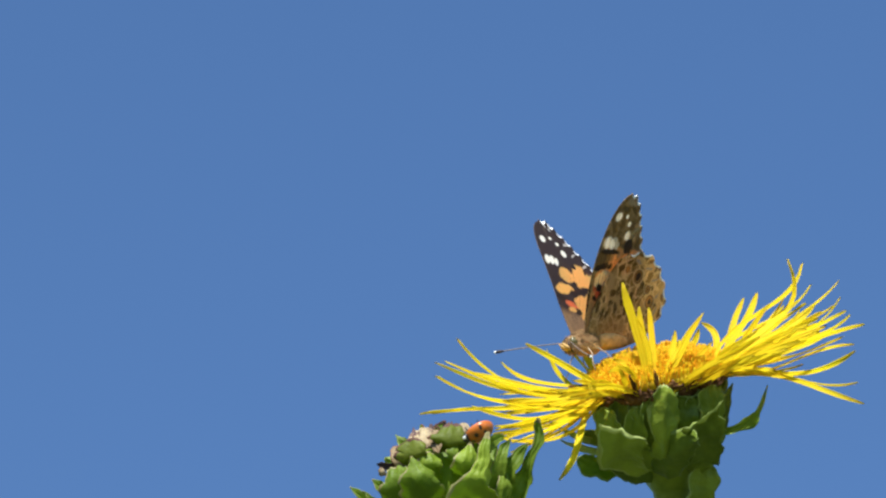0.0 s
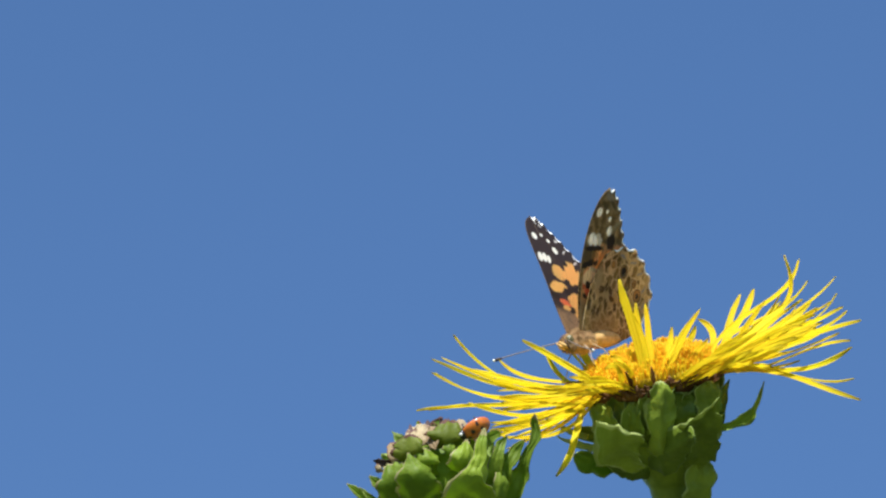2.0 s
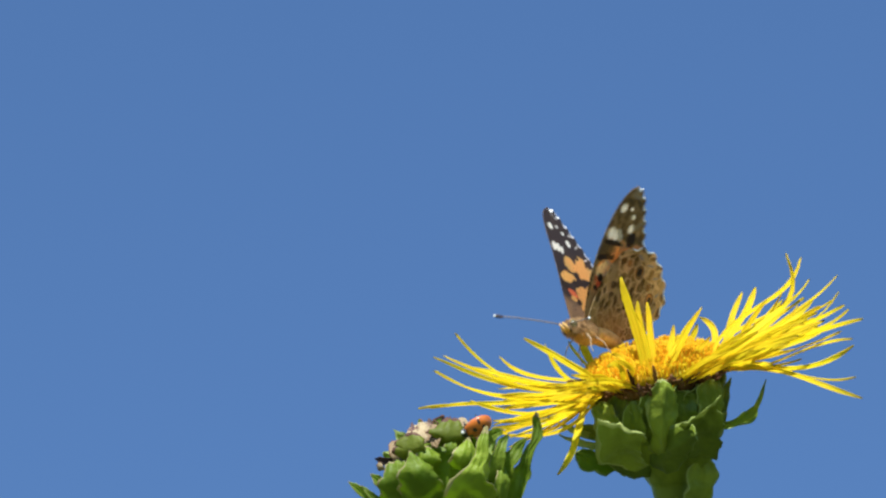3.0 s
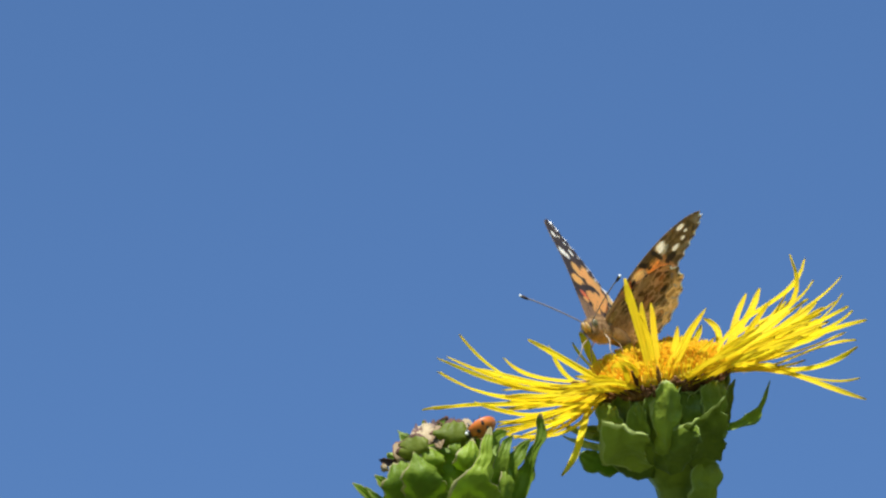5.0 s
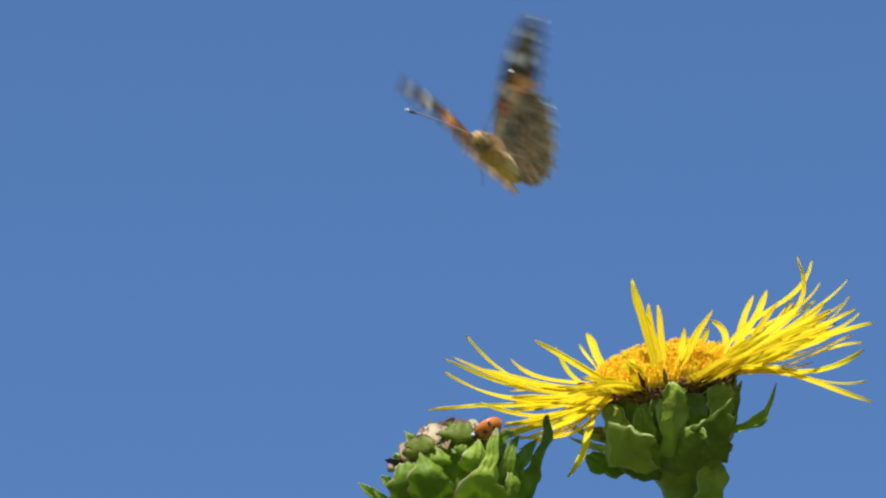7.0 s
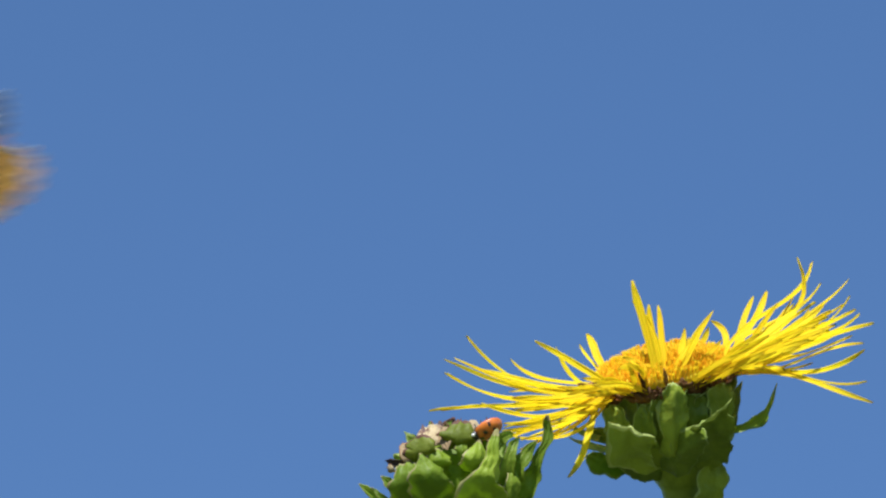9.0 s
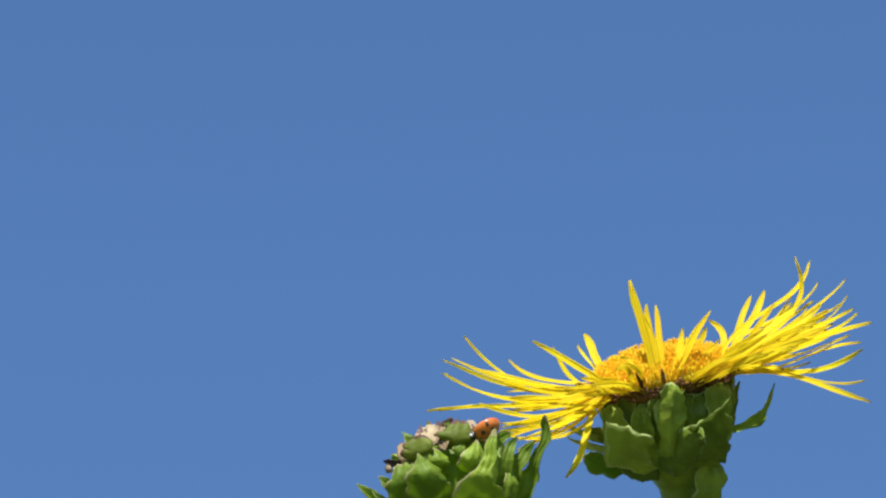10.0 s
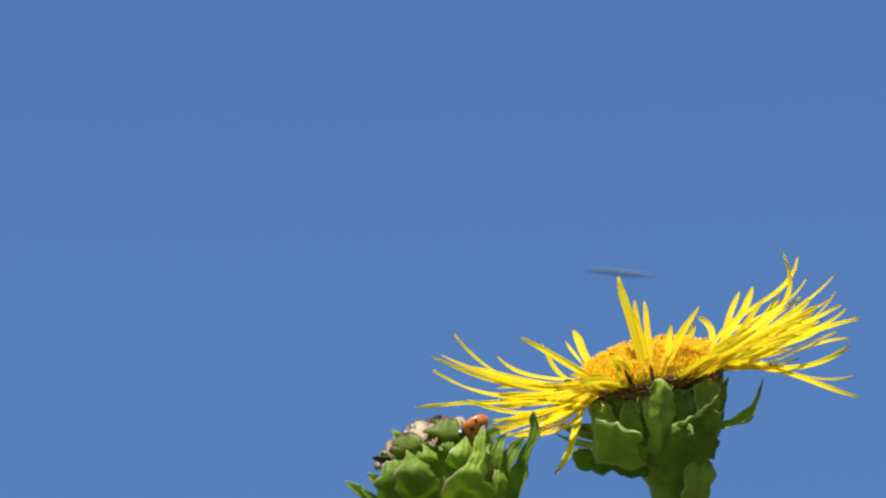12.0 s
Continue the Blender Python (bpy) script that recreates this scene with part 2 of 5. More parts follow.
def forewing_under():
    """Olive tip, cream and orange fields with black between, red near the root."""
    n, p, r = wing_base("forewing_under")
    sep = n.add("ShaderNodeSeparateXYZ", Vector=r).outputs
    s = sep["Y"]
    mottle, _ = n.noise(r, 0.55, 4)
    col = n.mix(n.step(s, 5.5, 9.0), rgb(0.46, 0.34, 0.17), rgb(0.85, 0.45, 0.17))
    olive = n.mix(n.step(mottle, 0.40, 0.62), rgb(0.20, 0.13, 0.048), rgb(0.44, 0.31, 0.14))
    # the costal strip, and all beyond the white bar, are olive
    col = n.mix(n.step(n.math("ADD", s, n.math("MULTIPLY", sep["X"], 0.3)), 20.2, 21.0), col, olive)
    col = n.mix(n.step(n.math("SUBTRACT", sep["X"], n.math("MULTIPLY", s, 0.10)), 2.7, 3.3), col, olive)
    bars = n.math("SINE", n.math("MULTIPLY", s, 6.5))
    col = n.mix(n.math("MULTIPLY", n.math("MULTIPLY", n.step(bars, 0.0, 0.4), n.step(s, 10.5, 9.0)), n.step(n.math("SUBTRACT", sep["X"], n.math("MULTIPLY", s, 0.22)), 2.1, 2.5)), col, BLACK)
    for new_col, x, y, a, b, turn, soft in (
            (rgb(0.20, 0.13, 0.05), 3.6, 16.9, 2.6, 1.5, 155, 0.2), (BLACK, 2.8, 18.7, 3.0, 0.75, 163, 0.15), (BLACK, -2.2, 21.8, 1.3, 1.8, -10, 0.15),
            (rgb(1.0, 0.52, 0.16), -1.1, 17.1, 3.0, 1.5, -62, 0.12), (BLACK, 3.4, 14.9, 2.5, 0.75, 148, 0.12), (BLACK, 0.9, 16.0, 0.8, 0.5, 120, 0.12),
            (CREAM, 1.7, 12.8, 2.9, 1.65, 141, 0.12), (BLACK, -0.4, 14.4, 0.5, 1.2, 20, 0.15), (BLACK, 2.0, 10.7, 0.95, 0.8, 10, 0.15), (BLACK, 0.1, 11.2, 0.8, 0.6, 140, 0.15),
            (RED, 1.5, 9.3, 1.3, 0.75, 10, 0.15), (RED, 3.3, 10.0, 0.5, 0.6, 10, 0.15), (BLACK, 2.2, 8.2, 1.0, 0.5, 10, 0.2),
            (BLACK, -4.4, 14.0, 2.2, 0.9, 152, 0.12), (BLACK, -6.8, 18.4, 1.2, 1.5, 0, 0.12),
            (rgb(0.40, 0.33, 0.22), 3.0, 30.2, 1.5, 0.7, 0, 0.4), (rgb(0.42, 0.36, 0.23), -2.6, 26.0, 0.5, 2.0, 35, 0.4), (rgb(0.14, 0.10, 0.04), 1.0, 29.0, 1.6, 0.5, 30, 0.35), (rgb(0.14, 0.10, 0.04), 4.0, 28.2, 1.2, 0.7, 0, 0.35)):
        col = patch(n, r, col, new_col, x, y, a, b, turn, soft)
    for x, y, a, b, turn in ((4.5, 20.2, 1.2, 1.5, 15), (2.7, 20.7, 1.05, 1.45, 15), (1.3, 20.6, 0.5, 0.9, 0), (4.9, 26.1, 0.9, 1.1, 20), (2.3, 27.1, 0.45, 0.48, 0), (0.6, 26.0, 0.52, 0.6, 0), (-0.5, 23.7, 0.85, 1.1, 0)):
        col = patch(n, p, col, rgb(1.0, 0.94, 0.80), x, y, a, b, turn, 0.2)
    return finish_wing(n, p, col, 0.54)


def hindwing_face(name, under):
    n, p, r = wing_base(name)
    if not under:
        col = n.mix(n.step(n.vmath("LENGTH", n.vmath("SUBTRACT", r, (-4, 2, 0))), 5.0, 9.5), rgb(0.24, 0.15, 0.07), rgb(0.78, 0.52, 0.21))
        for x, y in ((-8.5, 13.8), (-12.0, 12.8), (-15.0, 10.6), (-17.0, 7.8)):
            col = patch(n, r, col, BLACK, x, y, 0.8, 0.8)
        for x, y in ((-9.5, 16.0), (-13.5, 15.0), (-17.0, 12.2), (-19.2, 8.8), (-20.0, 5.0)):
            col = patch(n, r, col, BLACK, x, y, 1.0, 1.3, 30)
        col = patch(n, r, col, BLACK, -5, 9.5, 1.0, 2.2, -20)
        return finish_wing(n, p, col, 0.54)
    # marbling: olive, tan and dark cells in a net of cream lines, stretched along the veins
    w, _ = n.noise(p, 0.30, 3)
    _, swirl = n.noise(p, 0.45, 3)
    q = n.vmath("ADD", p, n.vmath("MULTIPLY", n.vmath("SUBTRACT", swirl, (0.5, 0.5, 0.5)), (2.6, 2.6, 0)))
    q = n.vmath("MULTIPLY", q, (0.95, 0.62, 0))
    cells = n.t.nodes.new("ShaderNodeTexVoronoi")
    cells.feature = "F1"
    n.put(cells, "Vector", q)
    n.put(cells, "Scale", 0.66)
    net = n.t.nodes.new("ShaderNodeTexVoronoi")
    net.feature = "DISTANCE_TO_EDGE"
    n.put(net, "Vector", q)
    n.put(net, "Scale", 0.66)
    pick = n.add("ShaderNodeSeparateColor", Color=cells.outputs["Color"]).outputs
    col = n.mix(n.step(pick["Red"], 0.30, 0.55), rgb(0.53, 0.40, 0.18), rgb(0.27, 0.19, 0.068))
    dark = n.math("MULTIPLY", n.step(pick["Green"], 0.42, 0.50), n.step(w, 0.36, 0.48))
    heart = n.step(net.outputs["Distance"], 0.10, 0.22)
    col = n.mix(n.math("MULTIPLY", dark, heart), col, rgb(0.10, 0.075, 0.025))
    col = n.mix(n.step(net.outputs["Distance"], 0.025, 0.10, 0.9, 0.0), col, rgb(0.80, 0.66, 0.39))
    # warm plain field towards the body
    reach = n.vmath("LENGTH", n.vmath("SUBTRACT", r, (-6, 0, 0)))
    col = n.mix(n.step(reach, 4.0, 9.0, 0.65, 0.0), col, rgb(0.46, 0.28, 0.11))
    # a pale shoulder, a rosette of dark cells and smaller ones inwards
    col = patch(n, r, col, rgb(0.46, 0.37, 0.21), -1.3, 12.8, 1.3, 2.4, 0, 0.5)
    col = patch(n, r, col, rgb(0.52, 0.40, 0.20), -4.8, 10.1, 2.9, 2.6, 0, 0.25)
    for x, y, a, b, turn in ((-3.0, 11.0, 0.75, 1.2, 50), (-4.6, 11.9, 0.55, 1.1, 5), (-6.2, 11.4, 0.6, 1.1, -40), (-6.9, 10.0, 0.55, 1.0, -80), (-5.2, 8.4, 0.7, 1.2, -10), (-3.2, 8.8, 0.6, 1.0, 30),
                             (0.6, 6.8, 0.7, 1.2, 0), (-1.4, 6.2, 0.6, 1.1, 10), (-2.9, 6.0, 0.5, 0.9, 0), (1.0, 9.4, 0.5, 0.9, 0), (-0.6, 9.0, 0.5, 0.9, 0), (-9.4, 11.8, 0.6, 1.3, -30), (-8.6, 8.6, 0.7, 1.1, -30)):
        col = patch(n, r, col, rgb(0.085, 0.055, 0.02), x, y, a, b, turn, 0.25)
    # a blue-grey broken line and a tan band before the margin
    for x, y, turn in ((-8.0, 19.6, 5), (-11.8, 19.2, -15), (-15.2, 17.6, -38), (-17.5, 14.4, -62), (-18.4, 11.2, -80)):
        col = patch(n, r, col, rgb(0.60, 0.46, 0.24), x - 0.3, y + 0.3, 1.9, 0.9, turn, 0.3)
        col = patch(n, r, col, rgb(0.30, 0.31, 0.33), x, y, 1.1, 0.3, turn, 0.3)
    # eye spots
    for x, y, k, core in ((-5.2, 17.1, 0.55, 0.0), (-9.4, 16.6, 1.0, 0.85), (-13.9, 15.0, 0.62, 0.25), (-15.7, 12.8, 0.98, 0.5), (-17.2, 9.4, 0.75, 0.5)):
        col = patch(n, p, col, rgb(0.78, 0.62, 0.34), x, y, 1.75 * k, 1.9 * k, 0, 0.10)
        col = patch(n, p, col, rgb(0.09, 0.055, 0.02), x, y, 1.42 * k, 1.58 * k, 0, 0.10)
        col = patch(n, p, col, rgb(0.46, 0.27, 0.09), x, y, 1.15 * k, 1.3 * k, 0, 0.10)
        if core:
            col = patch(n, p, col, rgb(0.02, 0.018, 0.02), x, y, core * k, core * 1.25 * k, 0, 0.12)
    for x, y, turn in ((-8.6, 21.3, -10), (-12.6, 20.9, -15), (-16.4, 19.0, -38), (-19.4, 15.6, -60), (-20.0, 11.6, -85)):
        col = patch(n, r, col, rgb(0.16, 0.10, 0.04), x, y, 1.3, 0.35, turn, 0.3)
    return finish_wing(n, p, col, 0.54)


FORE_UP = forewing_upper()
FORE_DOWN = forewing_under()
HIND_UP = hindwing_face("hindwing_upper", False)
HIND_DOWN = hindwing_face("hindwing_under", True)


def plain(name, a, b, rough, scale, spec=0.3, metal=0.0, bump=0.3, coat=0.0):
    """Two mottled tones with a fine bump."""
    n = Nodes(name)
    where = n.add("ShaderNodeTexCoord").outputs["Object"]
    f, _ = n.noise(where, scale, 4)
    g, _ = n.noise(where, scale * 6, 2)
    n.put(n.bsdf, "Base Color", n.mix(n.step(n.math("MULTIPLY_ADD", g, 0.3, f), 0.35, 0.95), a, b))
    n.bsdf.inputs["Roughness"].default_value = rough
    n.bsdf.inputs["Specular IOR Level"].default_value = spec
    n.bsdf.inputs["Metallic"].default_value = metal
    n.bsdf.inputs["Coat Weight"].default_value = coat
    n.bsdf.inputs["Coat Roughness"].default_value = 0.08
    n.bump(g, bump, 0.0001)
    return n.mat


FRINGE = plain("pale_fringe", rgb(0.75, 0.72, 0.66), rgb(0.88, 0.86, 0.8), 0.8, 900)
VEIN = plain("wing_vein", rgb(0.035, 0.024, 0.016), rgb(0.09, 0.06, 0.03), 0.7, 900)
VEIN_PALE = plain("pale_wing_vein", rgb(0.55, 0.43, 0.22), rgb(0.72, 0.58, 0.34), 0.7, 900)
FUR = plain("brown_fur", rgb(0.17, 0.095, 0.04), rgb(0.50, 0.32, 0.155), 0.9, 900, 0.1)
FUR_PALE = plain("pale_belly_fur", rgb(0.56, 0.32, 0.10), rgb(0.82, 0.54, 0.22), 0.9, 900, 0.1)
EYE_MAT = plain("insect_eye", rgb(0.05, 0.045, 0.015), rgb(0.16, 0.13, 0.05), 0.25, 2000, 0.5)
LEG_MAT = plain("insect_leg", rgb(0.24, 0.16, 0.10), rgb(0.50, 0.38, 0.26), 0.6, 1500)
ANTENNA = plain("antenna_shaft", rgb(0.10, 0.075, 0.06), rgb(0.28, 0.22, 0.18), 0.5, 2500)
CLUB = plain("antenna_club", rgb(0.02, 0.014, 0.012), rgb(0.06, 0.035, 0.025), 0.5, 2500)
SHELL_BLACK = plain("black_chitin", rgb(0.012, 0.012, 0.014), rgb(0.03, 0.028, 0.03), 0.3, 2500, 0.5, coat=0.4)
SHELL_WHITE = plain("white_chitin", rgb(0.75, 0.74, 0.7), rgb(0.85, 0.84, 0.8), 0.35, 2500, 0.5)
FLY_BODY = plain("fly_body", rgb(0.03, 0.025, 0.02), rgb(0.09, 0.07, 0.045), 0.45, 2500, 0.5)
FLY_WING = plain("fly_wing", rgb(0.35, 0.34, 0.33), rgb(0.5, 0.49, 0.48), 0.3, 2500, 0.5)


def elytra_material():
    """Orange wing cases, each with three black spots and one shared at the front seam."""
    n = Nodes("orange_elytra")
    p = n.scaled(n.add("ShaderNodeTexCoord").outputs["Object"], 1000.0)
    flat = n.vmath("MULTIPLY", p, (1, 1, 0))
    f, _ = n.noise(p, 0.9, 3)
    col = n.mix(n.step(f, 0.3, 0.7), rgb(0.42, 0.10, 0.008), rgb(0.56, 0.155, 0.012))
    for x, y, a in ((0.9, 1.25, 0.44), (0.9, -1.25, 0.44), (-1.0, 0.95, 0.36), (-1.0, -0.95, 0.36), (-0.6, 2.1, 0.32), (-0.6, -2.1, 0.32), (2.1, 0.0, 0.4)):
        col = patch(n, flat, col, rgb(0.015, 0.012, 0.012), x, y, a, a, 0, 0.12)
    n.put(n.bsdf, "Base Color", col)
    n.bsdf.inputs["Roughness"].default_value = 0.32
    n.bsdf.inputs["Coat Weight"].default_value = 0.5
    n.bsdf.inputs["Coat Roughness"].default_value = 0.12
    return n.mat


ELYTRA = elytra_material()


def meadow_material():
    n = Nodes("meadow")
    where = n.add("ShaderNodeTexCoord").outputs["Object"]
    f, _ = n.noise(where, 0.35, 6)
    g, _ = n.noise(where, 14.0, 6, 0.7)
    col = n.mix(n.step(f, 0.3, 0.7), rgb(0.05, 0.08, 0.02), rgb(0.10, 0.12, 0.035))
    col = n.mix(n.step(g, 0.35, 0.75, 0.0, 0.5), col, rgb(0.17, 0.14, 0.06))
    n.put(n.bsdf, "Base Color", col)
    n.bsdf.inputs["Roughness"].default_value = 0.9
    n.bump(g, 0.8, 0.05)
    return n.mat


MEADOW = meadow_material()


# ---- building helpers ----
def mesh_of(name, verts, faces, materials, smooth=True, slots=None):
    me = bpy.data.meshes.new(name)
    me.from_pydata([tuple(v) for v in verts], [], faces)
    for m in (materials if isinstance(materials, (list, tuple)) else [materials]):
        me.materials.append(m)
    if slots:
        me.polygons.foreach_set("material_index", slots)
    if smooth:
        me.polygons.foreach_set("use_smooth", [True] * len(me.polygons))
    me.update()
    return me


def part(name, me, parent, label="", m=None):
    ob = new(name, me)
    ob.parent = parent
    if m is not None:
        ob.matrix_basis = m
    if label:
        ob["label"] = label
    return ob


def thing(name, m, label, category, group="", kind=""):
    ob = new(name)
    ob.empty_display_size = 0.01
    ob.matrix_basis = m
    return tagged(ob, label, category, group, kind)


def join(pieces):
    """Several (verts, faces) into one."""
    vs, fs = [], []
    for v, f in pieces:
        k = len(vs)
        vs += list(v)
        fs += [tuple(i + k for i in q) for q in f]
    return vs, fs


def ring_tube(rings):
    """Closed skin over rings of equal count, capped at both ends."""
    n = len(rings[0])
    vs = [p for r in rings for p in r]
    fs = []
    for i in range(len(rings) - 1):
        a, b = i * n, (i + 1) * n
        fs += [(a + j, a + (j + 1) % n, b + (j + 1) % n, b + j) for j in range(n)]
    fs.append(tuple(reversed(range(n))))
    fs.append(tuple(range(len(vs) - n, len(vs))))
    return vs, fs


def tube(points, radii, sides=8):
    rings = []
    for i, p in enumerate(points):
        t = (points[min(i + 1, len(points) - 1)] - points[max(i - 1, 0)]).normalized()
        a = t.cross(Vector((0.31, 0.87, 0.38))).normalized()
        b = t.cross(a)
        rings.append([p + (a * math.cos(k) + b * math.sin(k)) * radii[i] for k in (TAU * j / sides for j in range(sides))])
    return ring_tube(rings)


def ball(centre, rx, ry, rz, seg=14, rows=9):
    c = Vector(centre)
    rings = []
    for i in range(rows + 1):
        a = math.pi * min(max(i / rows, 0.03), 0.97)
        rings.append([c + Vector((-math.cos(a) * rx, math.sin(a) * math.cos(k) * ry, math.sin(a) * math.sin(k) * rz)) for k in (TAU * j / seg for j in range(seg))])
    return ring_tube(rings)


def ribbon(points, normals, widths, cup=0.0, thick=0.00015, across=3, ripple=0.0, phase=0.0, rough=0.0, jag=0.0):
    """A thin blade with thickness along a line: cup lifts its edges, ripple waves them."""
    rings = []
    n = len(points)
    for i, p in enumerate(points):
        t = (points[min(i + 1, n - 1)] - points[max(i - 1, 0)]).normalized()
        side = t.cross(normals[i]).normalized()
        up = side.cross(t).normalized()
        top, low = [], []
        for j in range(across):
            x = -1 + 2 * j / (across - 1)
            lift = cup * widths[i] * x * x + ripple * abs(x) ** 3 * math.sin(phase + 9.0 * i / n + 2.2 * x)
            q = p + side * (x * widths[i]) + up * lift
            if jag and 0 < i < n - 1:
                q = q + side * x ** 5 * jag * noise.noise(Vector((i * 1.7, x * 4.0, phase * 3.1)))
            if rough:
                q = q + noise.noise_vector(q * 330.0 + Vector((phase, phase, 0))) * rough * (0.3 + i / n)
            top.append(q)
            low.append(q - up * thick * (1.0 - 0.35 * abs(x)))
        rings.append(top + low[::-1])
    return ring_tube(rings)


def bezier(a, b, c, n):
    return [a * (1 - s) ** 2 + b * (2 * s * (1 - s)) + c * s * s for s in (i / (n - 1) for i in range(n))]


# ---- ground ----
def build_ground():
    bm = bmesh.new()
    bmesh.ops.create_grid(bm, x_segments=60, y_segments=60, size=1500)
    for v in bm.verts:
        d = math.hypot(v.co.x, v.co.y)
        v.co.z = noise.noise(v.co * 0.01) * 2.0 if d > 120 else 0.0
    me = bpy.data.meshes.new("ground")
    bm.to_mesh(me)
    bm.free()
    me.materials.append(MEADOW)
    ob = new("ground", me)
    tagged(ob, "grassy meadow ground under the flower stems", "ground", kind="structure")


build_ground()


# ---- the flower head ----
FLOWER_POSE = on_stage(47.0, -27.3, 0) @ pose(0, 0, 0, 0, 0, 9.3) @ pose(0, 0, 0, 6.0, 0, 0) @ pose(0, 0, 0, -90, 0, 0)
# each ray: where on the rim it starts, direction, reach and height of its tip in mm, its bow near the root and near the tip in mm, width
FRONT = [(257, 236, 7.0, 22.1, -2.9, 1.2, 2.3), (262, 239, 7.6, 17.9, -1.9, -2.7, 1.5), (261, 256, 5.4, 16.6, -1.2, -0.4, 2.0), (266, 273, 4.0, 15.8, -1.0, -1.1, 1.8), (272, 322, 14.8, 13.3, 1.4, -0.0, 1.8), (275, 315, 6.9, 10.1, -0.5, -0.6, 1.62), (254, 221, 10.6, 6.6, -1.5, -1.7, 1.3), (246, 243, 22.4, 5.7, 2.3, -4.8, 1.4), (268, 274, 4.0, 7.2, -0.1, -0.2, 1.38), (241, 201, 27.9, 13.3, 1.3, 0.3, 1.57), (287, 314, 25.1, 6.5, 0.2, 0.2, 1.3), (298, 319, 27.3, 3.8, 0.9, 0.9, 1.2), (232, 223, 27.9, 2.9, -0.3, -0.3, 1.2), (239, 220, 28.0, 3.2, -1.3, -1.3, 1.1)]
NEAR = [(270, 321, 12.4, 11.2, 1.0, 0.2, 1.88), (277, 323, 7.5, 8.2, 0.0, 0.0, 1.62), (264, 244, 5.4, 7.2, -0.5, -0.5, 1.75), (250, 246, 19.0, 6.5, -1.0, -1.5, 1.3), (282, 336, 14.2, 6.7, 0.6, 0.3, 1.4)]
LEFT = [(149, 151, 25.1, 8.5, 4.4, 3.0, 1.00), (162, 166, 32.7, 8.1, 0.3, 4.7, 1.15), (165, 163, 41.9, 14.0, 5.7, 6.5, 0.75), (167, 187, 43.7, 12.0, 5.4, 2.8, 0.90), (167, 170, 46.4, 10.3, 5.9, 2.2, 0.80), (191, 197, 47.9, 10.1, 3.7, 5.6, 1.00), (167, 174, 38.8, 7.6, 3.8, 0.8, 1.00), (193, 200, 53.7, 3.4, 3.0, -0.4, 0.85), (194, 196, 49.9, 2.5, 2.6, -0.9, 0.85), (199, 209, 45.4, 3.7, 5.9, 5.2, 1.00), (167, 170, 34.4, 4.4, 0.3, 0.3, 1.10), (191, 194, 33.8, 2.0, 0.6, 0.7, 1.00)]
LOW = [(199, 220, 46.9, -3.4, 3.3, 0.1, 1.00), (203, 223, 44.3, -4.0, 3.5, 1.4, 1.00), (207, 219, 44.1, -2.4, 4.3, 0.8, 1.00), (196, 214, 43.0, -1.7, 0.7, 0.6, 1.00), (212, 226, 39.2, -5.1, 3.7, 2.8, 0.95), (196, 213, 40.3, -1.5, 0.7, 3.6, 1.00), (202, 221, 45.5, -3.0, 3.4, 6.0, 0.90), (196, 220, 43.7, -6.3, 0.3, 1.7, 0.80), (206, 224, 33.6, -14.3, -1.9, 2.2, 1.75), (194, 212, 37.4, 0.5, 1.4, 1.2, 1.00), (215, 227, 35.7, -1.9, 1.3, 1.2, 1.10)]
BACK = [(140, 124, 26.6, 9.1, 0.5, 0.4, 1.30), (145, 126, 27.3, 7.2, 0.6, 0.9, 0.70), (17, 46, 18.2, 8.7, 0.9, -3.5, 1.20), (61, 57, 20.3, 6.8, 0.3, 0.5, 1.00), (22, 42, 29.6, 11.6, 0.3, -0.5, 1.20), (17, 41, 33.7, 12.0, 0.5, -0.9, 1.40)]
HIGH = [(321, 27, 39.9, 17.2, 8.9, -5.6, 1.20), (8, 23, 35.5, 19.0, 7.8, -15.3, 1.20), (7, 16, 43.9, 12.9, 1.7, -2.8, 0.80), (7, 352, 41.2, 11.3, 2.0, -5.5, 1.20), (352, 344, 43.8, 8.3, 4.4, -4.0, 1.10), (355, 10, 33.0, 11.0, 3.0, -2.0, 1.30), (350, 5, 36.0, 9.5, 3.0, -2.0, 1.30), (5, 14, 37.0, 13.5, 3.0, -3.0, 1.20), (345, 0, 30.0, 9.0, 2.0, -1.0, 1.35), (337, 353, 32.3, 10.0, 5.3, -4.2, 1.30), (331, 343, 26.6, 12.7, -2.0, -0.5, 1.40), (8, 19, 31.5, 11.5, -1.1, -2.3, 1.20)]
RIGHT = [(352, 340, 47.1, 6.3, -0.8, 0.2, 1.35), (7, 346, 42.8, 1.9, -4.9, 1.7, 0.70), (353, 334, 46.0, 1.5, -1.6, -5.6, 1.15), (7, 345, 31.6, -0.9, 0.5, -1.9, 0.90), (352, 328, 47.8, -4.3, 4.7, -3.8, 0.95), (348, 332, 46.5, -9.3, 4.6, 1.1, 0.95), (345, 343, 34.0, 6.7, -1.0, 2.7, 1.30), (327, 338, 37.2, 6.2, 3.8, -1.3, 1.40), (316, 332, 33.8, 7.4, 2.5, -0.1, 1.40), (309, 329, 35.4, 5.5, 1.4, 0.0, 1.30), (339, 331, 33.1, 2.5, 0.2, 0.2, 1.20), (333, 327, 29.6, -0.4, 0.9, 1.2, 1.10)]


def polar(az, r, z):
    return Vector((math.cos(az) * r, math.sin(az) * r, z)) * MM


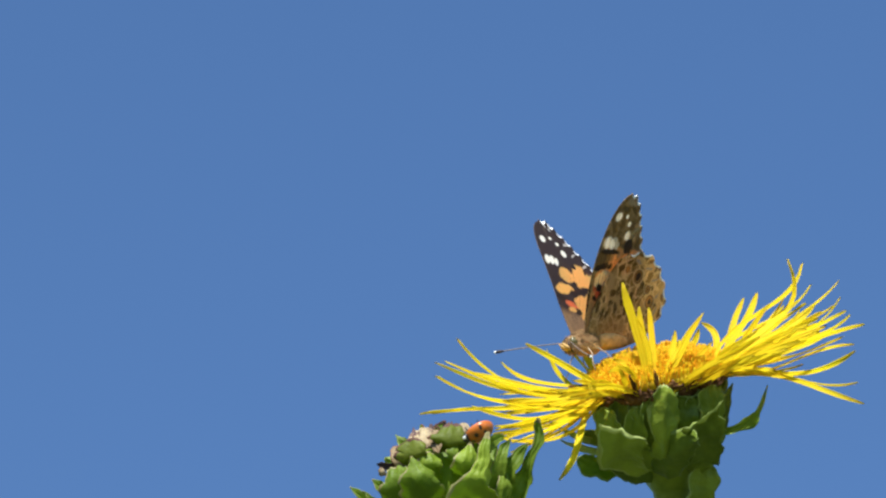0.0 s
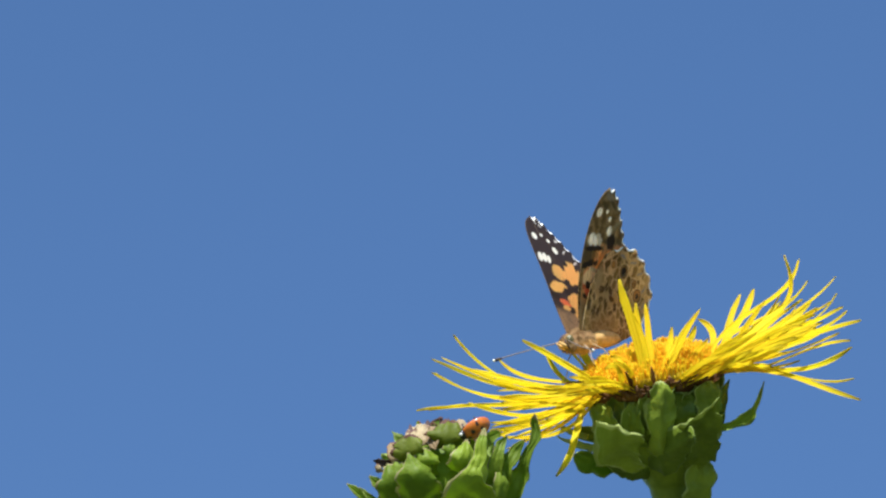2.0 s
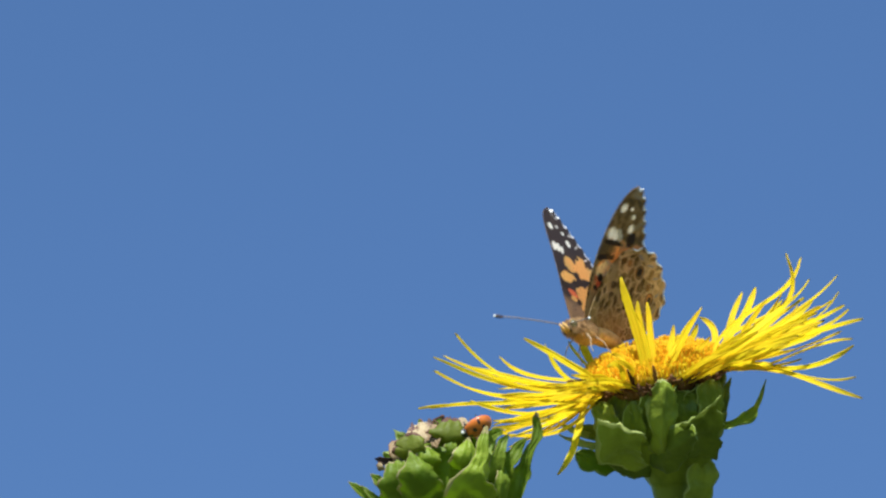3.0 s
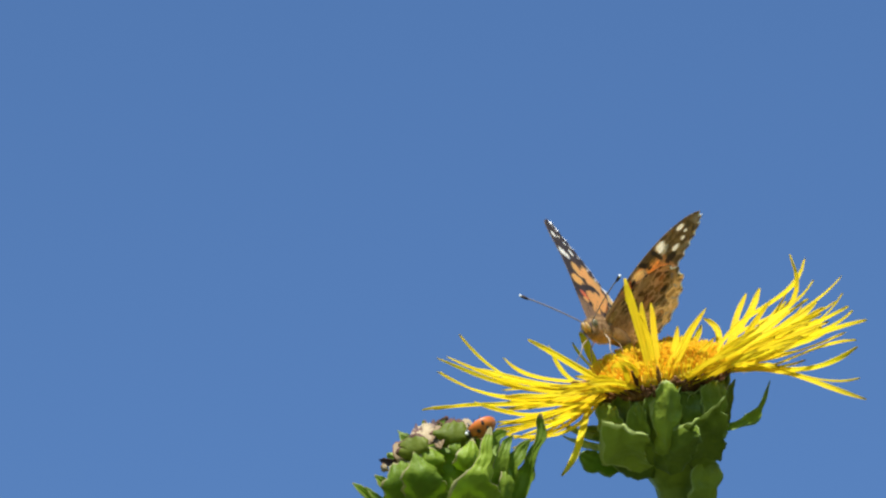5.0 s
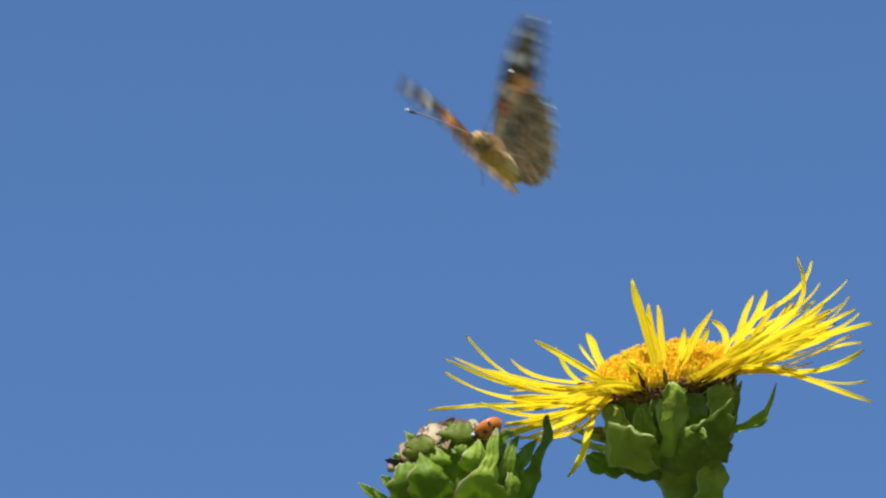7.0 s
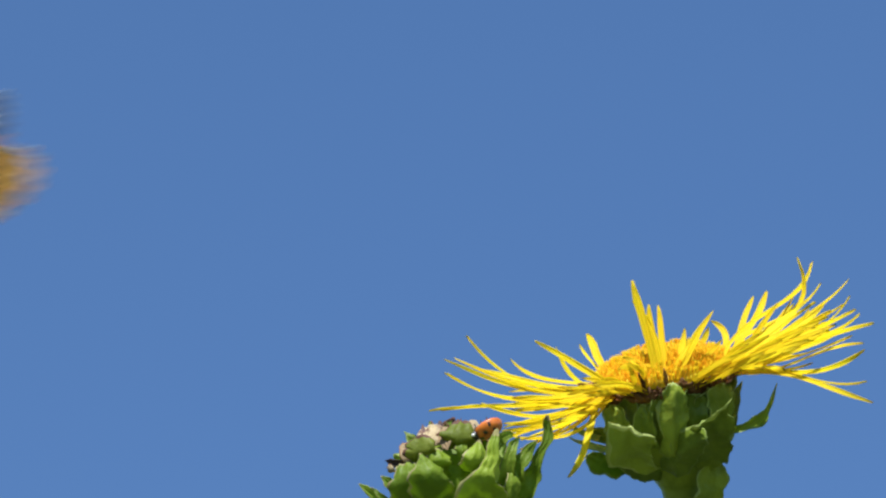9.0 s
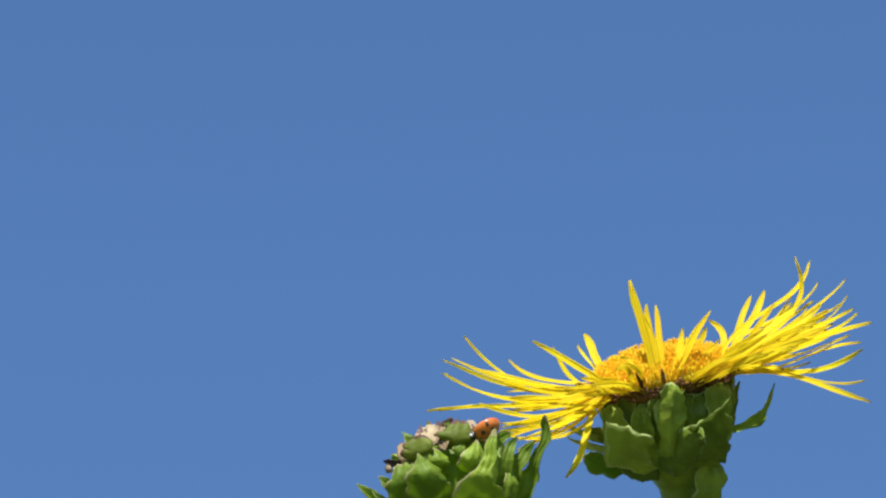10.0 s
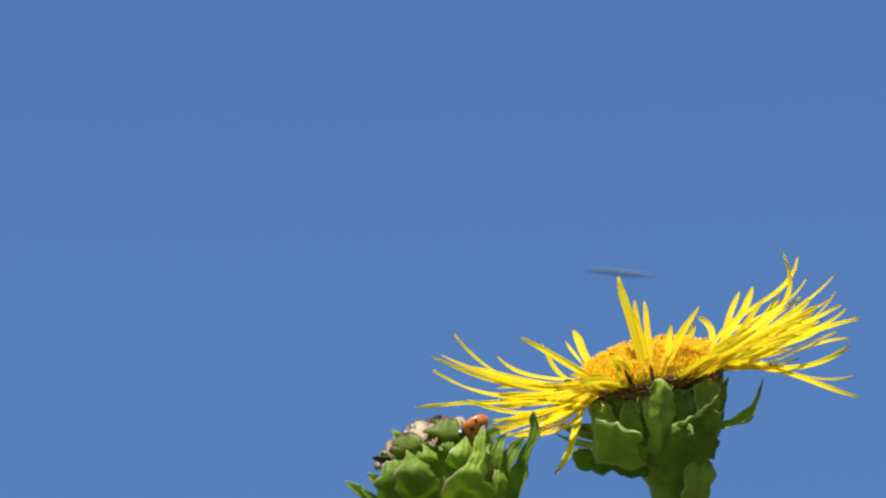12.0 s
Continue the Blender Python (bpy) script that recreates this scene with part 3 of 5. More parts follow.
def build_petal(flower, rng, start, az, r, z, bow_root, bow_tip, width=1.0):
    """One ray: it sets out on the rim at start and ends at (az, r, z); the bows lie in the plane across the flower's y."""
    base, tip = polar(radians(start), 14.1 + rng.uniform(-0.4, 0.5), rng.uniform(-1.7, 0.3)), polar(radians(az), r, z)
    chord = tip - base
    bow = chord.cross(Vector((0, 1, 0))).normalized() * MM
    c1, c2 = base + chord / 3 + bow * bow_root, base + chord * (2 / 3) + bow * bow_tip
    n = 16
    line = [base * (1 - q) ** 3 + c1 * (3 * q * (1 - q) ** 2) + c2 * (3 * q * q * (1 - q)) + tip * q ** 3 for q in (i / (n - 1) for i in range(n))]
    out = Vector((chord.x, chord.y, 0)).normalized()
    side = Vector((-out.y, out.x, 0))
    near = max(0.0, -math.sin(radians(start))) ** 2
    twist, late_twist, wave = rng.uniform(-0.6, 0.6), rng.uniform(-1.0, 1.0), rng.uniform(0, TAU)
    if width > 1.25:
        twist, late_twist = twist * 0.3, late_twist * 0.4
    full = (0.56 + rng.uniform(-0.12, 0.12)) * width * (1 - 0.3 * near)
    normals, widths = [], []
    for i, p in enumerate(line):
        s = i / (n - 1)
        t = (line[min(i + 1, n - 1)] - line[max(i - 1, 0)]).normalized()
        up = Vector((-0.3 * near, -0.45 - 1.4 * near, 1)) - out * 0.55
        up = (up - t * up.dot(t)).normalized()
        lean = twist * s + late_twist * s ** 3
        normals.append(up * math.cos(lean) + t.cross(up) * math.sin(lean))
        widths.append(full * MM * (0.55 + 0.45 * min(1.0, 2.4 * s)) * (1.0 if s < 0.75 else 1.0 - 0.66 * ((s - 0.75) / 0.25) ** 1.9))
    line = [p + side * math.sin(wave + 5.0 * i / n) * 0.6 * MM * (i / n) + Vector((0, 0, 1)) * math.sin(2 * wave + 7.0 * i / n) * 0.5 * MM * (i / n) * (1.1 - i / n) for i, p in enumerate(line)]
    # three ribs, a toothed tip, and how far along and across it each place lies
    rings, where = [], []
    cols, rolled = 9, rng.uniform(0.15, 0.5)
    teeth = [rng.uniform(-0.5, 0.5) for _ in range(3)]
    for i, p in enumerate(line):
        s = i / (n - 1)
        t = (line[min(i + 1, n - 1)] - line[max(i - 1, 0)]).normalized()
        edge = t.cross(normals[i]).normalized()
        up = edge.cross(t).normalized()
        top, low = [], []
        for j in range(cols):
            x = -1 + 2 * j / (cols - 1)
            lift = rolled * widths[i] * x * x + 0.085 * MM * math.cos(2.0 * math.pi * x) + 0.12 * MM * abs(x) ** 3 * math.sin(wave + 9.0 * s + 2.2 * x)
            q = p + edge * (x * widths[i] * (1 + 0.12 * noise.noise(Vector((s * 6, 2 * x, wave * 5))))) + up * lift
            if i == n - 1:
                q = q + t * 0.5 * MM * (math.cos(3.0 * math.pi * x) * 0.6 + teeth[j * 3 // cols])
            top.append(q)
            low.append(q - up * 0.13 * MM * (1.0 - 0.5 * abs(x)))
            where.append((s, x))
        where += [(s, -1 + 2 * j / (cols - 1)) for j in reversed(range(cols))]
        rings.append(top + low[::-1])
    me = mesh_of("ray_petal", *ring_tube(rings), PETAL)
    for k, name in enumerate(("along", "across")):
        me.attributes.new(name, "FLOAT", "POINT").data.foreach_set("value", [w[k] for w in where])
    part("ray_petal", me, flower)


def blade(base, out, up, length, width, rise, bend, n=9, cup=0.35, ripple=0.0, phase=0.0, thick=0.0005, point=1.6, swell=0.35):
    """A leaf-like blade growing from base: rise is its first slope, bend what it adds up to the tip, in degrees."""
    p, line, normals, widths = base.copy(), [], [], []
    for i in range(n):
        s = i / (n - 1)
        e = radians(rise + bend * s * s)
        t = out * math.cos(e) + up * math.sin(e)
        line.append(p.copy())
        normals.append((up * math.cos(e) - out * math.sin(e)))
        shape = math.sin(math.pi * min(0.5, (s + 0.12) / (2 * swell + 0.24))) if s < swell else max(0.03, (1 - ((s - swell) / (1 - swell)) ** point))
        widths.append(max(width * 0.5 * shape, 0.00012))
        p = p + t * (length / (n - 1))
    return ribbon(line, normals, widths, cup=cup, thick=thick, across=7, ripple=ripple, phase=phase)


def lathe(profile, seg=32, wobble=0.0):
    rings = []
    for r, z in profile:
        rings.append([Vector((math.cos(k) * r * (1 + wobble * math.sin(5 * k + z)), math.sin(k) * r * (1 + wobble * math.sin(5 * k + z)), z)) * MM for k in (TAU * j / seg for j in range(seg))])
    return ring_tube(rings)


def floret(base, axis, h, r, open_tip):
    """One tubular floret with five pointed lobes."""
    a = axis.cross(Vector((0.3, 0.2, 0.9))).normalized()
    b = axis.cross(a)
    vs, fs = [], []
    for z, k in ((0, 0.55), (0.7, 0.75), (0.88, 1.0)):
        vs += [base + axis * h * z + (a * math.cos(q) + b * math.sin(q)) * r * k for q in (TAU * j / 5 for j in range(5))]
    tips = [base + axis * h * (1.02 + 0.05 * (j % 2)) + (a * math.cos(q) + b * math.sin(q)) * r * open_tip for j, q in enumerate(TAU * (j + 0.5) / 5 for j in range(5))]
    vs += tips + [base + axis * h * 0.92]
    for i in (0, 5):
        fs += [(i + j, i + (j + 1) % 5, i + 5 + (j + 1) % 5, i + 5 + j) for j in range(5)]
    fs += [(10 + j, 10 + (j + 1) % 5, 15 + j) for j in range(5)]
    fs += [(15 + j, 10 + (j + 1) % 5, 20) for j in range(5)] + [(10 + j, 15 + j, 20) for j in range(5)]
    return vs, fs


def stem_line(m_world, start, steps, foot):
    """From a flower head down to its foot on the ground, in the head's own space."""
    inv = m_world.inverted()
    p0 = m_world @ start
    down = (m_world.to_3x3() @ Vector((0, 0, -1))).normalized()
    a, d = p0 + down * 0.22, Vector(foot)
    b = Vector((d.x, d.y, p0.z * 0.55))
    pts = []
    for i in range(steps):
        s = (i / (steps - 1)) ** 1.6
        pts.append(inv @ (p0 * (1 - s) ** 3 + a * 3 * s * (1 - s) ** 2 + b * 3 * s * s * (1 - s) + d * s ** 3))
    return pts


def build_flower():
    rng = random.Random(4)
    flower = thing("flower", FLOWER_POSE, "large yellow flower head with thin ragged rays on a green stem", "flower")
    # stem and cup
    line = stem_line(FLOWER_POSE, Vector((0, 0, -17 * MM)), 26, (0.06, 1.33, 0.0))
    radii = [(3.9 + 2.6 * (i / 25)) * MM for i in range(26)]
    radii[0] = 6.6 * MM
    radii[1] = 5.0 * MM
    part("stem", mesh_of("stem", *tube(line, radii, 14), STEM), flower, "thick green stem")
    part("receptacle", mesh_of("receptacle", *lathe([(3.9, -28), (4.6, -24), (7.6, -18.5), (11.2, -13), (12.8, -8), (13.4, -3), (13.2, 0), (12, 1.2)], 32, 0.02), BRACT), flower)
    # the dome of florets
    part("disc", mesh_of("disc", *lathe([(13.5, -0.5), (14.0, 1.0), (12.5, 2.2), (9, 3.6), (4, 4.5), (0.4, 4.7)], 32), FLORET), flower)
    pieces = []
    count = 1000
    for i in range(count):
        q = math.sqrt((i + 0.5) / count)
        az = i * 2.399963
        r, z = 14.0 * q, 4.6 - 3.9 * q ** 2.4
        lean = 0.62 * q ** 2
        axis = Vector((math.cos(az) * math.sin(lean), math.sin(az) * math.sin(lean), math.cos(lean)))
        axis = (axis + Vector((rng.uniform(-.12, .12), rng.uniform(-.12, .12), 0))).normalized()
        h = (3.0 + rng.uniform(-0.4, 0.8)) * MM * (0.75 if q < 0.35 else 1.0)
        pieces.append(floret(polar(az, r, z - 0.6), axis, h, 0.27 * MM, rng.uniform(1.0, 1.8)))
    ob = part("floret_bed", mesh_of("floret_bed", *join(pieces), FLORET, False), flower, "orange-yellow tubular florets")
    tagged(ob, kind="stuff")
    # dry brown remains under the rays
    pieces = []
    for i in range(260):
        az = rng.uniform(0, TAU)
        base = polar(az, 14.2 + rng.uniform(-0.3, 0.9), rng.uniform(-2.6, -0.6))
        out = Vector((math.cos(az), math.sin(az), 0))
        pieces.append(blade(base, out, Vector((0, 0, 1)), rng.uniform(1.0, 2.4) * MM, rng.uniform(0.7, 2.2) * MM, rng.uniform(20, 95), rng.uniform(-40, 60), 5, 0.3, 0.0, 0.0, 0.0002))
    pieces.append(lathe([(13.4, -3.2), (13.9, -2.6), (14.2, -1.4), (14.0, 0.2), (12.5, 0.6)], 40, 0.015))
    part("withered_collar", mesh_of("withered_collar", *join(pieces), DARK_DRY), flower, "dark brown withered scales under the rays")
    # a few rays already brown and shrivelled
    for az, rise in ((196, 12), (222, 30), (249, 50), (268, 60), (305, 40), (338, 14), (350, 20), (170, 15)):
        a = radians(az)
        dry = blade(polar(a, 14.0, 0.2), Vector((math.cos(a), math.sin(a), 0)), Vector((0, 0, 1)), rng.uniform(3.5, 6.5) * MM, rng.uniform(1.0, 1.7) * MM, rise, rng.uniform(-30, 30), 8, 0.5, 0.3 * MM, rng.uniform(0, TAU), 0.0003)
        part("shrivelled_petal", mesh_of("shrivelled_petal", *dry, DARK_DRY), flower)
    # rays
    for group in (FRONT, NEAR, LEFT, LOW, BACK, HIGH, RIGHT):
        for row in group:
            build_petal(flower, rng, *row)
    # fuller tufts among them
    for i in range(12):
        az = rng.uniform(-24, 32)
        build_petal(flower, rng, az, az + rng.uniform(-8, 8), rng.uniform(34, 43), rng.uniform(2.0, 9.0), rng.uniform(-1, 3), rng.uniform(-2, 1), 1.2)
    for i in range(6):
        az = rng.uniform(200, 226)
        build_petal(flower, rng, az - 4, az, rng.uniform(32, 45), rng.uniform(-4.5, 1.5), rng.uniform(1.5, 4), rng.uniform(0, 3), 0.68)
    for i in range(6):
        az = rng.uniform(160, 215)
        build_petal(flower, rng, az, az + rng.uniform(-4, 10), rng.uniform(30, 42), rng.uniform(-1.5, 2.5), rng.uniform(-1, 3), rng.uniform(-1, 2), 0.7)
    for i in range(6):
        az = rng.uniform(60, 130)
        build_petal(flower, rng, az, az + rng.uniform(-8, 8), rng.uniform(20, 30), rng.uniform(-1.0, 2.0), 0.5, 0.0, 1.0)
    for i in range(5):
        az = rng.uniform(274, 300)
        build_petal(flower, rng, az, az + rng.uniform(22, 44), rng.uniform(23, 31), rng.uniform(4.5, 8.5), rng.uniform(-0.5, 1.5), 0.0, 1.35)
    for i in range(5):
        az = rng.uniform(236, 262)
        build_petal(flower, rng, az, az - rng.uniform(8, 30), rng.uniform(18, 25), rng.uniform(2.0, 6.5), rng.uniform(-2, 0.5), rng.uniform(-2, 0), 1.4)
    for i in range(7):
        az = rng.uniform(298, 330)
        build_petal(flower, rng, az, az + rng.uniform(8, 18), rng.uniform(29, 38), rng.uniform(3.0, 7.0), rng.uniform(0, 2), 0.0, 1.35)
    for i in range(6):
        az = rng.uniform(222, 246)
        build_petal(flower, rng, az, az - rng.uniform(6, 18), rng.uniform(22, 30), rng.uniform(0.5, 3.5), rng.uniform(-2, 0), rng.uniform(-1, 1), 1.1)
    return flower


COLUMNS = (-1.0, -0.93, -0.7, -0.35, 0.0, 0.35, 0.7, 0.93, 1.0)


def leafy(base, out, up, length, width, rise, bend, rng, cup=0.2, wave=0.8, nub=0.12, root=0.8, thick=0.0006, square=0.0, horn=0.0):
    """A fleshy bract with round shoulders, a small point, a midrib and a crimped rim that curls outwards."""
    n = 19
    p, rings = base.copy(), []
    a, b, c = rng.uniform(0, TAU), rng.uniform(0, TAU), rng.uniform(0, 50)
    lean = rng.uniform(-0.18, 0.18)
    for i in range(n):
        s = i / (n - 1)
        e = radians(rise + bend * s * s)
        t = out * math.cos(e) + up * math.sin(e)
        nrm = up * math.cos(e) - out * math.sin(e)
        side = t.cross(nrm).normalized()
        body = min(1.0, s / (1 - nub))
        half = (root + (1 - root) * math.sin(math.pi * min(0.5, body / 0.9))) * math.sqrt(max(0.0, 1 - max(0.0, (body - 0.42) / 0.58) ** 2.8))
        if nub >= 0.3:
            half = min(1.0, root + s) * (1 - s ** 1.8)
        elif s > 1 - nub:
            half = max(half, 0.16 * (1 - s) / max(nub, 0.02))
        half = max(half, 0.03, square) * width * 0.5
        top, low = [], []
        for x in COLUMNS:
            crimp = 1 + 0.10 * math.sin(10 * s + a + 3 * x) + 0.16 * noise.noise(Vector((s * 7, x, c)))
            lift = cup * half * x * x - 0.00028 * math.exp(-(x / 0.16) ** 2) + wave * MM * s * (0.25 + abs(x) ** 2) * math.sin(7.0 * s + b + 2.3 * x)
            if abs(x) > 0.95:
                lift -= 0.00030
            q = p + side * (x * half * crimp + lean * length * s * s * 0.5) + nrm * lift
            q = q + noise.noise_vector(q * 190.0 + Vector((c, 0, 0))) * 0.00085 * (0.35 + s) * min(1.0, width / 0.008) + noise.noise_vector(q * 560.0 + Vector((c, 0, 0))) * 0.00042 * min(1.0, width / 0.006) + t * (horn * length * s * s * (x * x - 0.4 - 0.35 * x * (1 if c > 25 else -1)))
            top.append(q)
            low.append(q - nrm * thick * (1.0 - 0.5 * abs(x)))
        rings.append(top + low[::-1])
        p = p + t * (length / (n - 1))
    vs, fs = ring_tube(rings)
    around = 2 * len(COLUMNS)
    edge = (0, len(COLUMNS) - 2, len(COLUMNS) - 1, len(COLUMNS), around - 2, around - 1)
    slots = [1 if (i % around in edge and i // around > 2) or i // around >= n - 2 else 0 for i in range(len(fs) - 2)] + [0, 1]
    return vs, fs, slots


def along_rows(rows, s):
    """A smooth value between (s, value) rows."""
    for (a, u), (b, v) in zip(rows, rows[1:]):
        if s <= b:
            q = (s - a) / (b - a)
            return u + (v - u) * (q * q * (3 - 2 * q) * 0.6 + q * 0.4)
    return rows[-1][1]


def frond(parent, rng, spine, side_root, side_tip, widths, cup=0.2, wave=0.6, horn=0.0, skew=0.0, skin=None, rim=None, thick=0.6, lip=0.3, keel=1.6, name="bract"):
    """A fleshy leaf along a bent spine (mm, in its plant's space): its sides turn from root to tip, cup folds them,
    horn draws its corners forward, skew one corner more than the other; the rim is thin, crimped and paler."""
    skin = skin or (BRACT if parent.name.startswith("flower") and not parent.name.startswith("flower_bud") else BUD_GREEN)
    rim = rim or (BUD_RIM if skin is BUD_GREEN else RIM)
    a, b, c, d = (Vector(p) * MM for p in spine)
    n, columns = 26, 13
    length = (b - a).length + (c - b).length + (d - c).length
    ph, seed = rng.uniform(0, TAU), rng.uniform(0, 60)
    rings, slots, heart = [], [], min(1.0, max(w for _, w in widths) / 6.0)
    for i in range(n):
        s = i / (n - 1)
        e = 1 - s
        p = a * e ** 3 + b * (3 * s * e * e) + c * (3 * s * s * e) + d * s ** 3
        t = ((b - a) * e * e + (c - b) * (2 * s * e) + (d - c) * s * s).normalized()
        side = Vector(side_root) * e + Vector(side_tip) * s
        side = (side - t * side.dot(t)).normalized()
        nrm = side.cross(t)
        half = along_rows(widths, s) * 0.5 * MM
        top, low = [], []
        for j in range(columns):
            x = -1 + 2 * j / (columns - 1)
            x = math.copysign(abs(x) ** 0.8, x)
            rag = 1 + 0.07 * math.sin(15 * s + ph + 2 * x) + 0.17 * noise.noise(Vector((s * 9, 2 * x, seed))) + 0.07 * noise.noise(Vector((s * 26, 3 * x, seed)))
            lift = cup * half * abs(x) ** keel + wave * MM * heart * s ** 0.7 * abs(x) ** 2.5 * 0.55 * math.sin(11.0 * s + ph + (1.7 if x > 0 else 0.0))
            lift += 0.24 * MM * heart * (0.3 + s) * math.cos(8.5 * x + seed + 1.5 * s) * (1 - x * x)
            lift += lip * MM * heart * max(0.0, (s - 0.72) / 0.28) ** 2
            lift += 0.30 * MM * heart * e * math.exp(-(x / 0.15) ** 2)
            q = p + side * (x * half * rag) + nrm * lift + t * MM * s * s * (horn * x * x + skew * x)
            q = q + noise.noise_vector(q * 150.0 + Vector((seed, 0, 0))) * 0.0010 * heart * (0.4 + s) + noise.noise_vector(q * 420.0 + Vector((seed, 0, 0))) * 0.0005 * heart
            rim_thin = 1.0 - 0.62 * abs(x) ** 3
            top.append(q)
            low.append(q - nrm * thick * MM * rim_thin * (0.45 + 0.55 * min(1.0, half / (1.2 * MM))))
        rings.append(top + low[::-1])
    vs, fs = ring_tube(rings)
    around = 2 * columns
    for k in range(len(fs) - 2):
        j, i = k % around, k // around
        inset = min(j % columns, columns - 1 - j % columns)
        slots.append(1 if i > 5 and (inset < 1 or i >= n - (3 if rim is BROWN_RIM else 2)) else 0)
    return part(name, mesh_of(name, vs, fs, [skin, rim], True, slots + [0, 1]), parent)


def add_bract(parent, rng, az, z, length, width, rise, bend, r, cup=0.2, wave=0.8, nub=0.12, root=0.8, turn=0.0, square=0.0, horn=0.0):
    """A green bract on the cup: z in mm below the rim, rise and bend in degrees."""
    a = radians(az)
    out = Vector((math.cos(a + turn), math.sin(a + turn), 0))
    vs, fs, slots = leafy(polar(a, r, z), out, Vector((0, 0, 1)), length * MM, width * MM, rise, bend, rng, cup, wave, nub, root, 0.0006, square, horn)
    return part("bract", mesh_of("bract", vs, fs, [BRACT, RIM], True, slots), parent)


def build_flower_bracts(flower):
    rng = random.Random(11)
    # inner row close under the rays
    for i in range(14):
        add_bract(flower, rng, i * 25.7 + rng.uniform(-5, 5), -11.0 + rng.uniform(-1.0, 1.0), 9.8 + rng.uniform(-1, 1.6), 8.0, 80, rng.uniform(-10, 14), 12.4, 0.2, 1.1)
    # broad leafy ones round the back and sides
    for az in (358, 32, 68, 105, 142, 176):
        add_bract(flower, rng, az + rng.uniform(-5, 5), -17 + rng.uniform(-1, 1), 11.0 + rng.uniform(-1, 2), 11.0, 62, rng.uniform(-10, 15), 9.6, 0.2, 1.6)
    # the near side: tall keeled bracts, open bowls with flared lips, narrow ones standing off, the leaf on the stem
    frond(flower, rng, [(-1.1, -11.3, -16.6), (-1.0, -16.2, -10.8), (0.5, -18.6, -5.0), (0.1, -15.5, 0.7)], (0.99, 0.08, -0.17), (1.0, -0.01, -0.06), ((0, 6.5), (0.3, 5.0), (0.5, 6.4), (0.7, 7.4), (0.86, 5.6), (0.95, 3.4), (1, 1.4)), cup=-0.75, keel=1.0)
    frond(flower, rng, [(-1.5, -9.6, -19.9), (-1.4, -13.6, -14.8), (1.7, -16.8, -11.6), (6.5, -20.3, -11.5)], (0.84, -0.05, -0.44), (0.36, -0.1, -0.91), ((0, 6.0), (0.3, 8.0), (0.6, 7.0), (0.85, 3.6), (1, 0.5)), cup=-0.5, keel=1.1)
    frond(flower, rng, [(-5.2, -9.4, -17.9), (-8.2, -13.8, -16.3), (-12.0, -17.4, -12.6), (-9.6, -20.9, -7.4)], (0.94, -0.18, 0.22), (0.99, -0.11, -0.1), ((0, 2.0), (0.3, 4.6), (0.6, 8.8), (1, 10.4)), cup=0.35, horn=2.3, skew=-0.3, keel=1.3)
    frond(flower, rng, [(-4.1, -6.0, -19.3), (-7.5, -8.1, -19.4), (-11.3, -9.8, -16.6), (-13.0, -10.3, -12.2)], (0.64, 0.08, 0.8), (0.97, 0.04, 0.35), ((0, 3.0), (0.4, 4.2), (0.75, 3.6), (1, 1.0)), cup=-0.3)
    # brighter bud green on this one stands for the light falling on it
    frond(flower, rng, [(-10.2, -5.7, -16.4), (-13.7, -7.8, -16.9), (-16.8, -9.6, -15.2), (-19.7, -10.3, -12.1)], (0.45, -0.01, 0.89), (0.72, -0.03, 0.7), ((0, 3.4), (0.4, 5.0), (0.75, 5.0), (0.9, 3.2), (1, 1.0)), cup=0.2, wave=1.1, skin=BUD_GREEN, rim=RIM)
    frond(flower, rng, [(-13.1, -4.2, -11.4), (-16.7, -6.0, -9.6), (-19.7, -6.9, -8.0), (-22.9, -6.6, -5.0)], (0.44, -0.11, 0.86), (0.44, -0.11, 0.86), ((0, 1.6), (0.6, 1.4), (1, 0.3)), cup=0.3, skin=RIM, rim=BROWN_RIM)
    frond(flower, rng, [(-13.1, -7.4, -13.3), (-16.1, -8.2, -11.3), (-19.3, -9.1, -10.4), (-22.2, -8.9, -7.8)], (0.44, -0.11, 0.86), (0.44, -0.11, 0.86), ((0, 1.8), (0.6, 1.5), (1, 0.3)), cup=0.3, skin=RIM)
    frond(flower, rng, [(-9.2, -5.1, -10.2), (-12.5, -6.1, -10.0), (-15.7, -6.0, -9.5), (-18.5, -4.9, -8.2)], (0.26, -0.2, 1.0), (0.26, -0.2, 1.0), ((0, 3.0), (0.6, 3.2), (1, 1.2)), cup=0.1)
    frond(flower, rng, [(6.8, -9.9, -17.7), (8.0, -13.9, -13.0), (7.5, -15.6, -9.9), (7.1, -17.9, -7.3)], (1.0, -0.01, -0.06), (1.02, 0.2, 0.01), ((0, 6.0), (0.4, 8.4), (1, 9.2)), cup=0.35, horn=3.9, skew=1.3)
    frond(flower, rng, [(9.3, -10.2, -10.9), (9.7, -12.3, -7.4), (10.2, -12.5, -4.1), (11.0, -10.7, -1.6)], (1.0, 0.29, -0.09), (1.02, 0.4, -0.01), ((0, 5.0), (0.5, 6.0), (0.8, 5.2), (1, 1.5)), cup=0.15)
    frond(flower, rng, [(11.3, -4.3, -12.1), (12.9, -5.0, -9.4), (13.6, -4.6, -5.7), (15.6, -3.3, -2.9)], (1.0, 0.49, -0.11), (1.05, 0.52, 0.18), ((0, 2.6), (0.5, 2.0), (0.8, 1.1), (1, 0.4)), cup=0.3, rim=RIM)
